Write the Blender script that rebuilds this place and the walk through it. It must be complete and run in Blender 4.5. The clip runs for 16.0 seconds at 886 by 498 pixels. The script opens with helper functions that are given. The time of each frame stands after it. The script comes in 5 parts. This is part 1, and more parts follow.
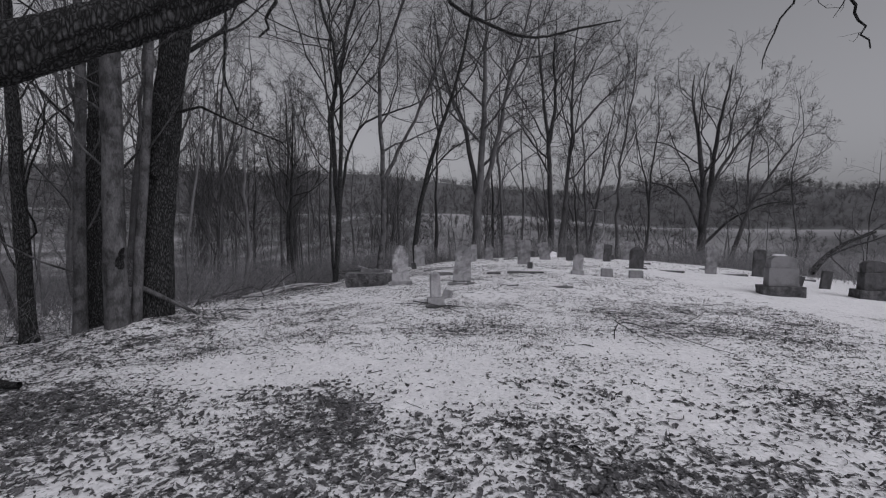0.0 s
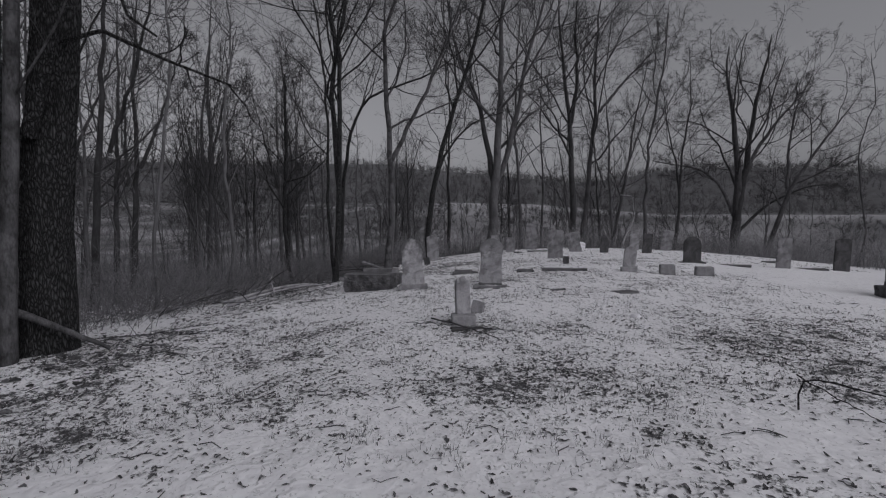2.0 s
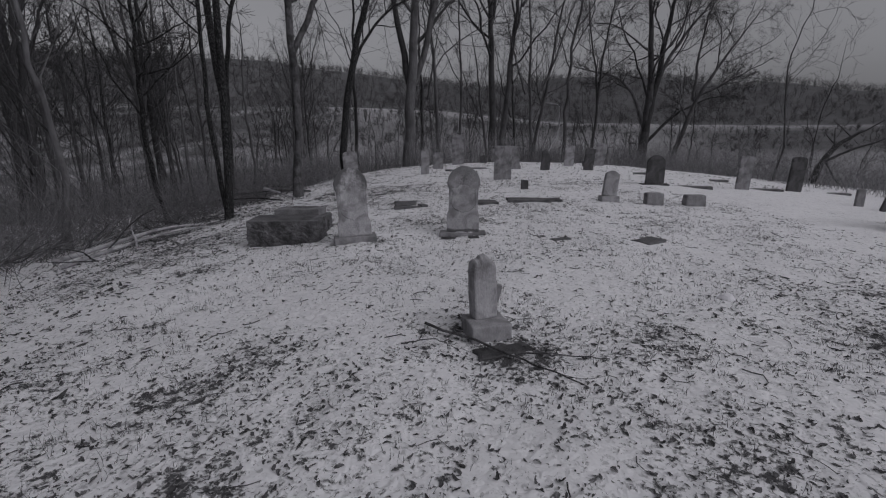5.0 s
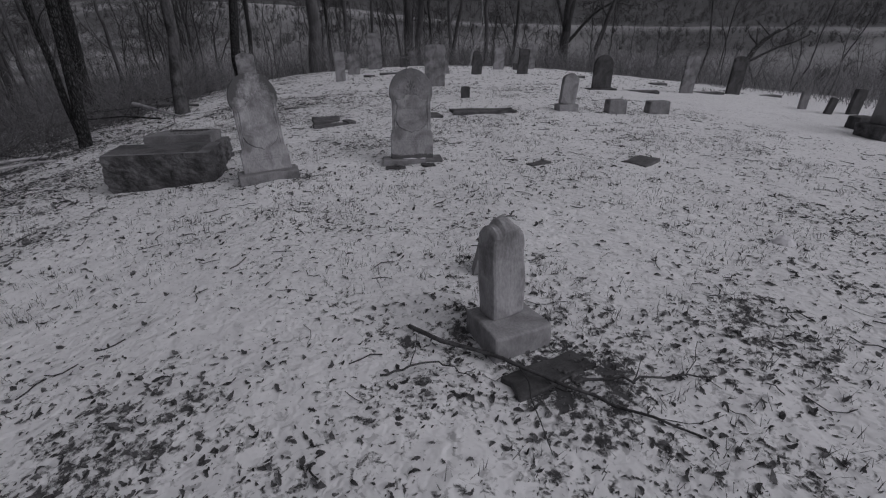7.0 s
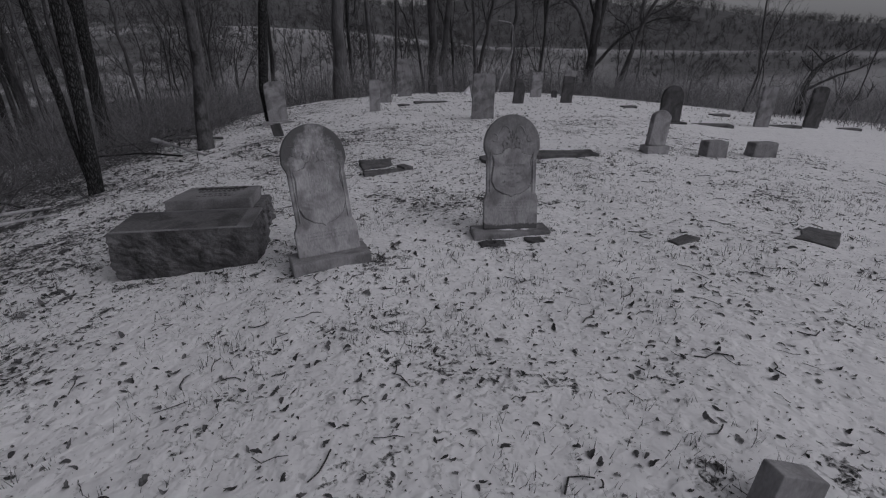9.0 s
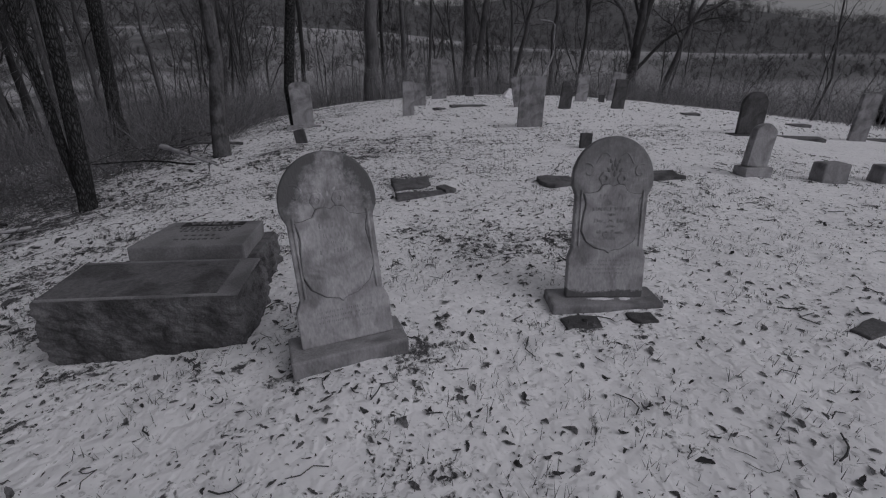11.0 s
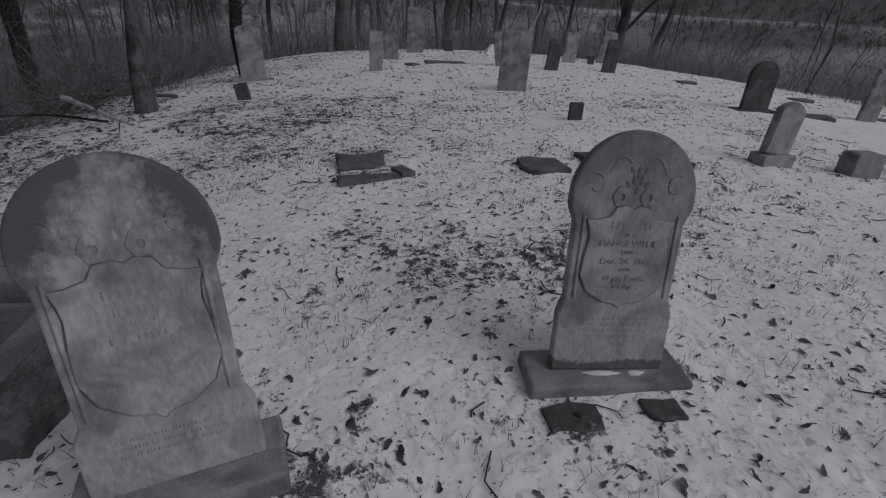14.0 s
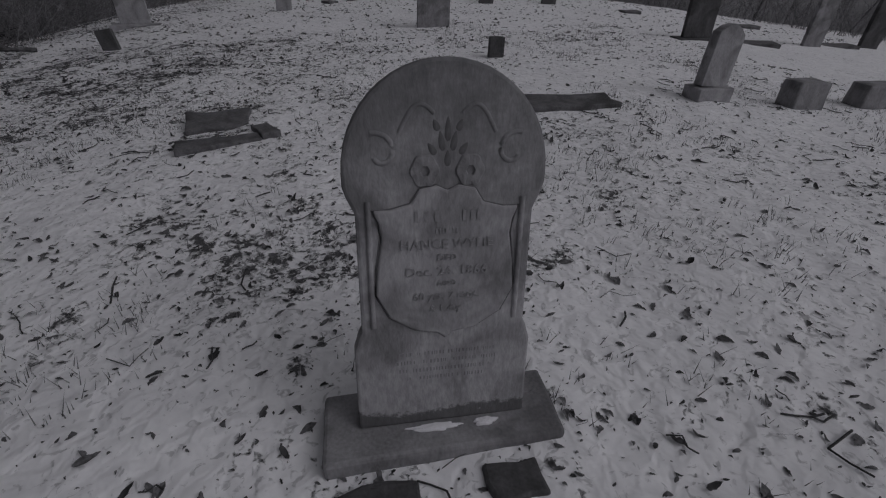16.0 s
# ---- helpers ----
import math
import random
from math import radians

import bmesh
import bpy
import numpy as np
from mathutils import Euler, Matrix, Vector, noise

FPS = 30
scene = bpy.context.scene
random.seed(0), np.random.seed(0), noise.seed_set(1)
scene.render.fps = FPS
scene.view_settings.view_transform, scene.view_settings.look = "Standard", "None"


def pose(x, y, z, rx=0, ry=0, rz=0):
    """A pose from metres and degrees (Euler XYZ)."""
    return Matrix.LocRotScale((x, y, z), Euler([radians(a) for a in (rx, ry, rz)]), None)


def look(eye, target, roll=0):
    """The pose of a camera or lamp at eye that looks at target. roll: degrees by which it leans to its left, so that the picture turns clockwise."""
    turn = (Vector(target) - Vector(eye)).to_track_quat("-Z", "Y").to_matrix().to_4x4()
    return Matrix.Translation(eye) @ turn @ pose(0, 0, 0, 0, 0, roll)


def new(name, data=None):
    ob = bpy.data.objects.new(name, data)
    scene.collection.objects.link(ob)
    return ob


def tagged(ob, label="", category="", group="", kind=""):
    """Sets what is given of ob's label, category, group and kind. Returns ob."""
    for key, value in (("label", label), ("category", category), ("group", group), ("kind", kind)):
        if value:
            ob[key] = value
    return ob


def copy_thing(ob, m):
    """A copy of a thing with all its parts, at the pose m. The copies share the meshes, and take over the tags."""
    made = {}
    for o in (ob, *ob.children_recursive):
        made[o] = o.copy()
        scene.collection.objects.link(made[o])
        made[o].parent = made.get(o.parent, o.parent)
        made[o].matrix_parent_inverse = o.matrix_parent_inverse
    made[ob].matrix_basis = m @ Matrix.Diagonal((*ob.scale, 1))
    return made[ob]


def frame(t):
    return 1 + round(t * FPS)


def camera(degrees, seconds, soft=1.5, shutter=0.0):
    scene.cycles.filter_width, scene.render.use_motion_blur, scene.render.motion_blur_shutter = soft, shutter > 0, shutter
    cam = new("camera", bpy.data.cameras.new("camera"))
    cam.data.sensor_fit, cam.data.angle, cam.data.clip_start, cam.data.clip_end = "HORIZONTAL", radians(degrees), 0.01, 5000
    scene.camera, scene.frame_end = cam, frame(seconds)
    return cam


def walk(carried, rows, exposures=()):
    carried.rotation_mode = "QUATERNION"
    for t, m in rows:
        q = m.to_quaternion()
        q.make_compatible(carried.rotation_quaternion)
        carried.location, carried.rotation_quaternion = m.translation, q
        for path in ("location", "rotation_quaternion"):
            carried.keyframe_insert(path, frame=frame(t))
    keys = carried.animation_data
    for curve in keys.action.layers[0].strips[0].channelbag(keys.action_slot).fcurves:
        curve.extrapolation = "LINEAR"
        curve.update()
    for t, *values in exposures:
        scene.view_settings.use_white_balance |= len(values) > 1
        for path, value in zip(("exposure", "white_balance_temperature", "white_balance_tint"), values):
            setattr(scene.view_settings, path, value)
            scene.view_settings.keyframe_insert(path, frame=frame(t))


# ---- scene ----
cam = camera(87.0, 16.0, soft=1.2)
METRES, EYE, TILT, LEAN, TURN = 15.0, 1.55, -2.0, 0.0, 0.0
ROWS = [
    (0.0, 0.0, 0.0, 0.0, -0.0, 0.0, -0.0),
    (0.5, -0.0118, 0.0481, 0.0011, 1.02, -0.19, 0.23),
    (1.0, -0.013, 0.0956, 0.0014, 1.69, -0.24, 0.23),
    (1.5, -0.0221, 0.1494, 0.003, 1.69, -0.65, 0.53),
    (2.0, -0.0213, 0.2043, 0.0075, 1.21, -1.28, 0.57),
    (2.5, -0.0344, 0.25, 0.0121, -0.23, -3.41, 0.89),
    (3.0, -0.0432, 0.292, 0.0202, -0.24, -4.91, 0.81),
    (3.5, -0.0553, 0.3274, 0.029, -2.74, -7.18, 0.39),
    (4.0, -0.0702, 0.3666, 0.028, -5.63, -9.64, 0.7),
    (4.5, -0.0743, 0.4047, 0.0307, -8.35, -10.87, 0.68),
    (5.0, -0.0873, 0.435, 0.0314, -11.07, -12.57, 0.5),
    (7.5, -0.0929, 0.592, 0.0238, -22.36, -24.27, 0.64),
    (8.0, -0.1, 0.6265, 0.0275, -21.63, -23.57, 0.72),
    (8.5, -0.1025, 0.6578, 0.0332, -21.38, -21.6, 0.5),
    (9.0, -0.1118, 0.6876, 0.0352, -20.31, -21.01, 0.52),
    (9.5, -0.11, 0.7142, 0.0345, -18.87, -20.7, 0.34),
    (12.0, -0.0914, 0.8342, 0.0343, -13.88, -21.44, -1.51),
    (12.5, -0.0941, 0.8547, 0.0319, -12.05, -23.49, -2.73),
    (13.0, -0.0962, 0.8598, 0.0307, -12.99, -24.81, -3.01),
    (13.5, -0.0866, 0.8611, 0.033, -16.31, -25.04, -2.63),
    (14.0, -0.0561, 0.8638, 0.0323, -18.65, -25.81, -2.47),
    (14.5, -0.0287, 0.8697, 0.0313, -22.34, -27.69, -1.93),
    (15.0, -0.0133, 0.8859, 0.0288, -24.15, -30.02, -1.79),
    (15.5, -0.0019, 0.8949, 0.0258, -24.21, -30.82, -1.15),
    (16.0, 0.0077, 0.8967, 0.0208, -24.09, -31.64, -1.01),
]
walk(cam, [(t, pose(0, 0, EYE, TILT, LEAN, TURN) @ pose(METRES * x, METRES * y, METRES * z, 90 + pitch, roll, yaw)) for t, x, y, z, yaw, pitch, roll in ROWS],
     exposures=[(0.0, -0.54, 6250, 15), (2.5, -1.0, 6250, 15), (5.0, -1.05, 6250, 15), (9.0, -1.22, 6250, 15), (13.0, -1.0, 6250, 15), (16.0, -1.66, 6250, 15)])

# ---- sky and sun: an even winter overcast ----
world = bpy.data.worlds.new("overcast_sky")
scene.world = world
world.use_nodes = True
wn, wl = world.node_tree.nodes, world.node_tree.links
sky = wn.new("ShaderNodeTexSky")
sky.sky_type, sky.sun_disc = "NISHITA", False
sky.sun_elevation, sky.sun_rotation = radians(40), radians(134)
sky.air_density, sky.dust_density, sky.ozone_density = 1.0, 3.0, 1.0
grey = wn.new("ShaderNodeHueSaturation")
grey.inputs["Saturation"].default_value = 0.04
wl.new(sky.outputs[0], grey.inputs["Color"])
wl.new(grey.outputs[0], wn["Background"].inputs["Color"])
wn["Background"].inputs["Strength"].default_value = 0.11
sun_data = bpy.data.lights.new("sun", "SUN")
sun_data.energy, sun_data.angle, sun_data.color = 0.9, radians(50), (1.0, 0.985, 0.97)
sun = new("sun", sun_data)
sun.matrix_world = look((34, -32, 46), (0, 0, 0))


# ---- materials: the film is black and white, so every paint is a grey ----
def material(name, lo, hi, scale=8.0, stretch=(1, 1, 1), rough=0.85, bump=0.3, fine=60.0, stain=0.0, stain_scale=1.5, random_by="", tint=1.03):
    m = bpy.data.materials.new(name)
    m.use_nodes = True
    n, l = m.node_tree.nodes, m.node_tree.links
    bsdf = n["Principled BSDF"]
    bsdf.inputs["Roughness"].default_value = rough
    bsdf.inputs["Specular IOR Level"].default_value = 0.25
    co = n.new("ShaderNodeTexCoord")
    mp = n.new("ShaderNodeMapping")
    mp.inputs["Scale"].default_value = stretch
    l.new(co.outputs["Object"], mp.inputs["Vector"])
    big = n.new("ShaderNodeTexNoise")
    big.inputs["Scale"].default_value, big.inputs["Detail"].default_value, big.inputs["Roughness"].default_value = scale, 6, 0.65
    small = n.new("ShaderNodeTexNoise")
    small.inputs["Scale"].default_value, small.inputs["Detail"].default_value = fine, 4
    l.new(mp.outputs[0], big.inputs["Vector"])
    l.new(mp.outputs[0], small.inputs["Vector"])
    mix = n.new("ShaderNodeMath")
    mix.operation = "MULTIPLY_ADD"
    mix.inputs[1].default_value = 0.35
    l.new(small.outputs["Fac"], mix.inputs[0])
    scaled = n.new("ShaderNodeMath")
    scaled.operation = "MULTIPLY"
    scaled.inputs[1].default_value = 0.65
    l.new(big.outputs["Fac"], scaled.inputs[0])
    l.new(scaled.outputs[0], mix.inputs[2])
    ramp = n.new("ShaderNodeValToRGB")
    ramp.color_ramp.elements[0].position, ramp.color_ramp.elements[1].position = 0.33, 0.67
    ramp.color_ramp.elements[0].color = (lo, lo * 0.985, lo * tint, 1)
    ramp.color_ramp.elements[1].color = (hi, hi * 0.985, hi * tint, 1)
    l.new(mix.outputs[0], ramp.inputs["Fac"])
    out = ramp.outputs["Color"]
    if stain:
        sn = n.new("ShaderNodeTexNoise")
        sn.inputs["Scale"].default_value, sn.inputs["Detail"].default_value, sn.inputs["Distortion"].default_value = stain_scale, 8, 0.6
        l.new(co.outputs["Object"], sn.inputs["Vector"])
        sr = n.new("ShaderNodeValToRGB")
        sr.color_ramp.elements[0].position, sr.color_ramp.elements[1].position = 0.46, 0.62
        k = 1 - stain
        sr.color_ramp.elements[0].color, sr.color_ramp.elements[1].color = (1, 1, 1, 1), (k, k, k, 1)
        l.new(sn.outputs["Fac"], sr.inputs["Fac"])
        mul = n.new("ShaderNodeMix")
        mul.data_type, mul.blend_type = "RGBA", "MULTIPLY"
        mul.inputs["Factor"].default_value = 1
        l.new(out, mul.inputs["A"])
        l.new(sr.outputs["Color"], mul.inputs["B"])
        out = mul.outputs["Result"]
    if random_by:
        if random_by == "island":
            info = n.new("ShaderNodeNewGeometry").outputs["Random Per Island"]
        else:
            info = n.new("ShaderNodeObjectInfo").outputs["Random"]
        rr = n.new("ShaderNodeMapRange")
        rr.inputs["To Min"].default_value, rr.inputs["To Max"].default_value = 0.45, 1.6
        l.new(info, rr.inputs["Value"])
        mul = n.new("ShaderNodeVectorMath")
        mul.operation = "SCALE"
        l.new(out, mul.inputs[0])
        l.new(rr.outputs["Result"], mul.inputs["Scale"])
        out = mul.outputs["Vector"]
    l.new(out, bsdf.inputs["Base Color"])
    if bump:
        b = n.new("ShaderNodeBump")
        b.inputs["Strength"].default_value, b.inputs["Distance"].default_value = bump, 0.02
        l.new(mix.outputs[0], b.inputs["Height"])
        l.new(b.outputs[0], bsdf.inputs["Normal"])
    return m


def cracked_bark(name, lo, hi, scale):
    """Plates of bark with dark cracks between them, drawn out along the trunk."""
    m = bpy.data.materials.new(name)
    m.use_nodes = True
    n, l = m.node_tree.nodes, m.node_tree.links
    bsdf = n["Principled BSDF"]
    bsdf.inputs["Roughness"].default_value, bsdf.inputs["Specular IOR Level"].default_value = 0.9, 0.2
    co, mp = n.new("ShaderNodeTexCoord"), n.new("ShaderNodeMapping")
    mp.inputs["Scale"].default_value = (1, 1, 0.28)
    l.new(co.outputs["Object"], mp.inputs["Vector"])
    warp = n.new("ShaderNodeTexNoise")
    warp.inputs["Scale"].default_value, warp.inputs["Detail"].default_value = 9, 3
    l.new(mp.outputs[0], warp.inputs["Vector"])
    add = n.new("ShaderNodeMix")
    add.data_type, add.blend_type = "RGBA", "LINEAR_LIGHT"
    add.inputs["Factor"].default_value = 0.05
    l.new(mp.outputs[0], add.inputs["A"])
    l.new(warp.outputs["Color"], add.inputs["B"])
    vor = n.new("ShaderNodeTexVoronoi")
    vor.feature = "DISTANCE_TO_EDGE"
    vor.inputs["Scale"].default_value = scale
    l.new(add.outputs["Result"], vor.inputs["Vector"])
    edge = n.new("ShaderNodeMapRange")
    edge.inputs["From Max"].default_value = 0.4
    l.new(vor.outputs["Distance"], edge.inputs["Value"])
    grain = n.new("ShaderNodeTexNoise")
    grain.inputs["Scale"].default_value, grain.inputs["Detail"].default_value, grain.inputs["Roughness"].default_value = 40, 6, 0.7
    l.new(mp.outputs[0], grain.inputs["Vector"])
    mul = n.new("ShaderNodeMath")
    mul.operation = "MULTIPLY"
    l.new(edge.outputs["Result"], mul.inputs[0])
    l.new(grain.outputs["Fac"], mul.inputs[1])
    ramp = n.new("ShaderNodeValToRGB")
    ramp.color_ramp.elements[0].position, ramp.color_ramp.elements[1].position = 0.05, 0.6
    ramp.color_ramp.elements[0].color, ramp.color_ramp.elements[1].color = (lo, lo, lo * 1.03, 1), (hi, hi, hi * 1.03, 1)
    l.new(mul.outputs[0], ramp.inputs["Fac"])
    l.new(ramp.outputs["Color"], bsdf.inputs["Base Color"])
    bp = n.new("ShaderNodeBump")
    bp.inputs["Strength"].default_value, bp.inputs["Distance"].default_value = 1.0, 0.03
    l.new(mul.outputs[0], bp.inputs["Height"])
    l.new(bp.outputs[0], bsdf.inputs["Normal"])
    return m


BARK = cracked_bark("dark_plated_bark", 0.012, 0.12, 36)
BARK_PALE = material("pale_smooth_bark", 0.025, 0.17, scale=9, stretch=(1, 1, 0.35), fine=55, bump=0.5, stain=0.5, stain_scale=4)
# bark of the farther trees, its grey raised to stand for haze
BARK_FAR = material("grey_bark_hazed", 0.05, 0.14, scale=6, stretch=(1, 1, 0.2), fine=30, bump=0.6, stain=0.3, random_by="object")
TWIG = material("bare_twigs", 0.035, 0.08, scale=5, bump=0.0)
BRUSH = material("dry_brush_stems", 0.085, 0.28, scale=3, bump=0.0, random_by="island")
LEAF = material("dead_oak_leaves", 0.04, 0.15, scale=30, bump=0.3, random_by="island")
GRASS = material("dead_grass", 0.06, 0.2, scale=20, bump=0.0, random_by="island")
MARBLE = material("weathered_marble", 0.22, 0.43, scale=5, stretch=(1, 1, 0.5), fine=70, rough=0.75, bump=0.25, stain=0.5, stain_scale=3.2)
MARBLE_B = material("old_marble", 0.16, 0.35, scale=6, stretch=(1, 1, 0.4), fine=80, rough=0.8, bump=0.3, stain=0.45, stain_scale=4)
MARBLE_D = material("dark_weathered_stone", 0.05, 0.13, scale=6, stretch=(1, 1, 0.5), fine=80, rough=0.85, bump=0.35, stain=0.5, stain_scale=3)
SANDSTONE = material("wet_sandstone", 0.07, 0.19, scale=7, fine=60, rough=0.7, bump=0.5, stain=0.5, stain_scale=3)
GRANITE = material("grey_granite", 0.15, 0.33, scale=90, fine=240, rough=0.7, bump=0.3, stain=0.35, stain_scale=2.5)
GRANITE_WET = material("damp_weathered_granite", 0.08, 0.21, scale=40, fine=200, rough=0.6, bump=0.5, stain=0.45, stain_scale=4)
GRANITE_ROUGH = material("rock_faced_granite", 0.045, 0.20, scale=9, fine=90, rough=0.85, bump=1.0, stain=0.5, stain_scale=4)
WET_STONE = material("wet_dark_stone", 0.045, 0.12, scale=9, fine=80, rough=0.5, bump=0.5, stain=0.4, stain_scale=5)
CARVED = material("carved_letters_grey", 0.21, 0.36, scale=20, fine=90, rough=0.9, bump=0.2)
# darker grey for the line round the shield panels
SHIELD_LINE = material("dark_shield_line", 0.10, 0.20, scale=14, fine=60, rough=0.95, bump=0.3)
CARVED_DARK = material("dark_letters", 0.025, 0.06, scale=20, fine=90, rough=0.9, bump=0.2)
PEELED = material("peeled_pale_wood", 0.26, 0.5, scale=7, stretch=(1, 1, 1), fine=40, rough=0.85, bump=0.4, stain=0.4, stain_scale=5)
SNOW_CAP = material("old_snow", 0.72, 0.86, scale=12, fine=60, rough=0.9, bump=0.4)
# haze over the far hills is mixed into this colour
FAR_WOOD = material("far_bare_woods_hazed", 0.09, 0.14, scale=0.05, bump=0.0, random_by="island")


def ground_material():
    m = bpy.data.materials.new("snow_over_leaf_litter")
    m.use_nodes = True
    n, l = m.node_tree.nodes, m.node_tree.links
    bsdf = n["Principled BSDF"]
    bsdf.inputs["Roughness"].default_value, bsdf.inputs["Specular IOR Level"].default_value = 0.9, 0.15
    geo = n.new("ShaderNodeNewGeometry")
    at = n.new("ShaderNodeAttribute")
    at.attribute_name = "litter"
    wood = n.new("ShaderNodeAttribute")
    wood.attribute_name = "wooded"

    def noise_node(scale, detail, rough=0.6, distortion=0.0):
        t = n.new("ShaderNodeTexNoise")
        t.inputs["Scale"].default_value, t.inputs["Detail"].default_value = scale, detail
        t.inputs["Roughness"].default_value, t.inputs["Distortion"].default_value = rough, distortion
        l.new(geo.outputs["Position"], t.inputs["Vector"])
        return t.outputs["Fac"]

    def math_node(op, a, b, c=None):
        t = n.new("ShaderNodeMath")
        t.operation = op
        for k, v in enumerate((a, b, c)):
            if v is None:
                continue
            if isinstance(v, (int, float)):
                t.inputs[k].default_value = v
            else:
                l.new(v, t.inputs[k])
        return t.outputs[0]

    fine, mid, wide = noise_node(26, 5, 0.7, 0.6), noise_node(7, 5, 0.65, 0.4), noise_node(1.3, 4)
    s = math_node("MULTIPLY_ADD", fine, 0.5, math_node("MULTIPLY", mid, 0.5))
    s = math_node("MULTIPLY_ADD", wide, 0.25, s)
    s = math_node("MULTIPLY_ADD", at.outputs["Fac"], 0.15, s)
    ramp = n.new("ShaderNodeValToRGB")
    ramp.color_ramp.elements[0].position, ramp.color_ramp.elements[1].position = 0.75, 0.81
    ramp.color_ramp.elements[0].color, ramp.color_ramp.elements[1].color = (0, 0, 0, 1), (1, 1, 1, 1)
    l.new(s, ramp.inputs["Fac"])
    snow = n.new("ShaderNodeValToRGB")
    snow.color_ramp.elements[0].position, snow.color_ramp.elements[1].position = 0.3, 0.7
    snow.color_ramp.elements[0].color, snow.color_ramp.elements[1].color = (0.80, 0.795, 0.82, 1), (0.94, 0.935, 0.955, 1)
    l.new(mid, snow.inputs["Fac"])
    dirt = n.new("ShaderNodeValToRGB")
    dirt.color_ramp.elements[0].color, dirt.color_ramp.elements[1].color = (0.03, 0.03, 0.032, 1), (0.15, 0.148, 0.155, 1)
    l.new(fine, dirt.inputs["Fac"])
    # leaves half buried in the snow show as dull specks
    buried = n.new("ShaderNodeValToRGB")
    buried.color_ramp.elements[0].position, buried.color_ramp.elements[1].position = 0.59, 0.68
    buried.color_ramp.elements[0].color, buried.color_ramp.elements[1].color = (0, 0, 0, 1), (0.5, 0.5, 0.5, 1)
    l.new(math_node("MULTIPLY_ADD", at.outputs["Fac"], 0.07, noise_node(21, 3, 0.6, 1.0)), buried.inputs["Fac"])
    sn = n.new("ShaderNodeMix")
    sn.data_type = "RGBA"
    l.new(buried.outputs["Color"], sn.inputs["Factor"])
    l.new(snow.outputs["Color"], sn.inputs["A"])
    sn.inputs["B"].default_value = (0.26, 0.257, 0.268, 1)
    a = n.new("ShaderNodeMix")
    a.data_type = "RGBA"
    l.new(ramp.outputs["Color"], a.inputs["Factor"])
    l.new(sn.outputs["Result"], a.inputs["A"])
    l.new(dirt.outputs["Color"], a.inputs["B"])
    # far slopes: woods floor half hidden by trunks and brush, lightened to stand for haze
    far = noise_node(0.06, 8, 0.75)
    fw = n.new("ShaderNodeValToRGB")
    fw.color_ramp.elements[0].position, fw.color_ramp.elements[1].position = 0.35, 0.7
    fw.color_ramp.elements[0].color, fw.color_ramp.elements[1].color = (0.09, 0.09, 0.093, 1), (0.17, 0.168, 0.175, 1)
    l.new(far, fw.inputs["Fac"])
    b = n.new("ShaderNodeMix")
    b.data_type = "RGBA"
    l.new(wood.outputs["Fac"], b.inputs["Factor"])
    l.new(a.outputs["Result"], b.inputs["A"])
    l.new(fw.outputs["Color"], b.inputs["B"])
    l.new(b.outputs["Result"], bsdf.inputs["Base Color"])
    bp = n.new("ShaderNodeBump")
    bp.inputs["Strength"].default_value, bp.inputs["Distance"].default_value = 0.8, 0.035
    lumps = math_node("MULTIPLY_ADD", fine, 0.06, noise_node(10, 2, 0.5, 0.3))
    l.new(math_node("MULTIPLY_ADD", ramp.outputs["Color"], -0.45, lumps), bp.inputs["Height"])
    l.new(bp.outputs[0], bsdf.inputs["Normal"])
    return m


GROUND = ground_material()


# ---- the lie of the land ----
def lattice(x, y, seed):
    """Smooth value noise, 0 to 1."""
    xi, yi = np.floor(x), np.floor(y)
    u, v = x - xi, y - yi
    u, v = u * u * (3 - 2 * u), v * v * (3 - 2 * v)

    def h(a, b):
        k = np.sin(a * 127.1 + b * 311.7 + seed * 74.7) * 43758.5453
        return k - np.floor(k)

    return (h(xi, yi) * (1 - u) + h(xi + 1, yi) * u) * (1 - v) + (h(xi, yi + 1) * (1 - u) + h(xi + 1, yi + 1) * u) * v


def step(a, b, x):
    t = np.clip((x - a) / (b - a), 0, 1)
    return t * t * (3 - 2 * t)


KNOLL = (0.021, 0.111, 0.093, -0.71, 0.538, -0.164, 0.232, -0.221, 0.023, -0.148)


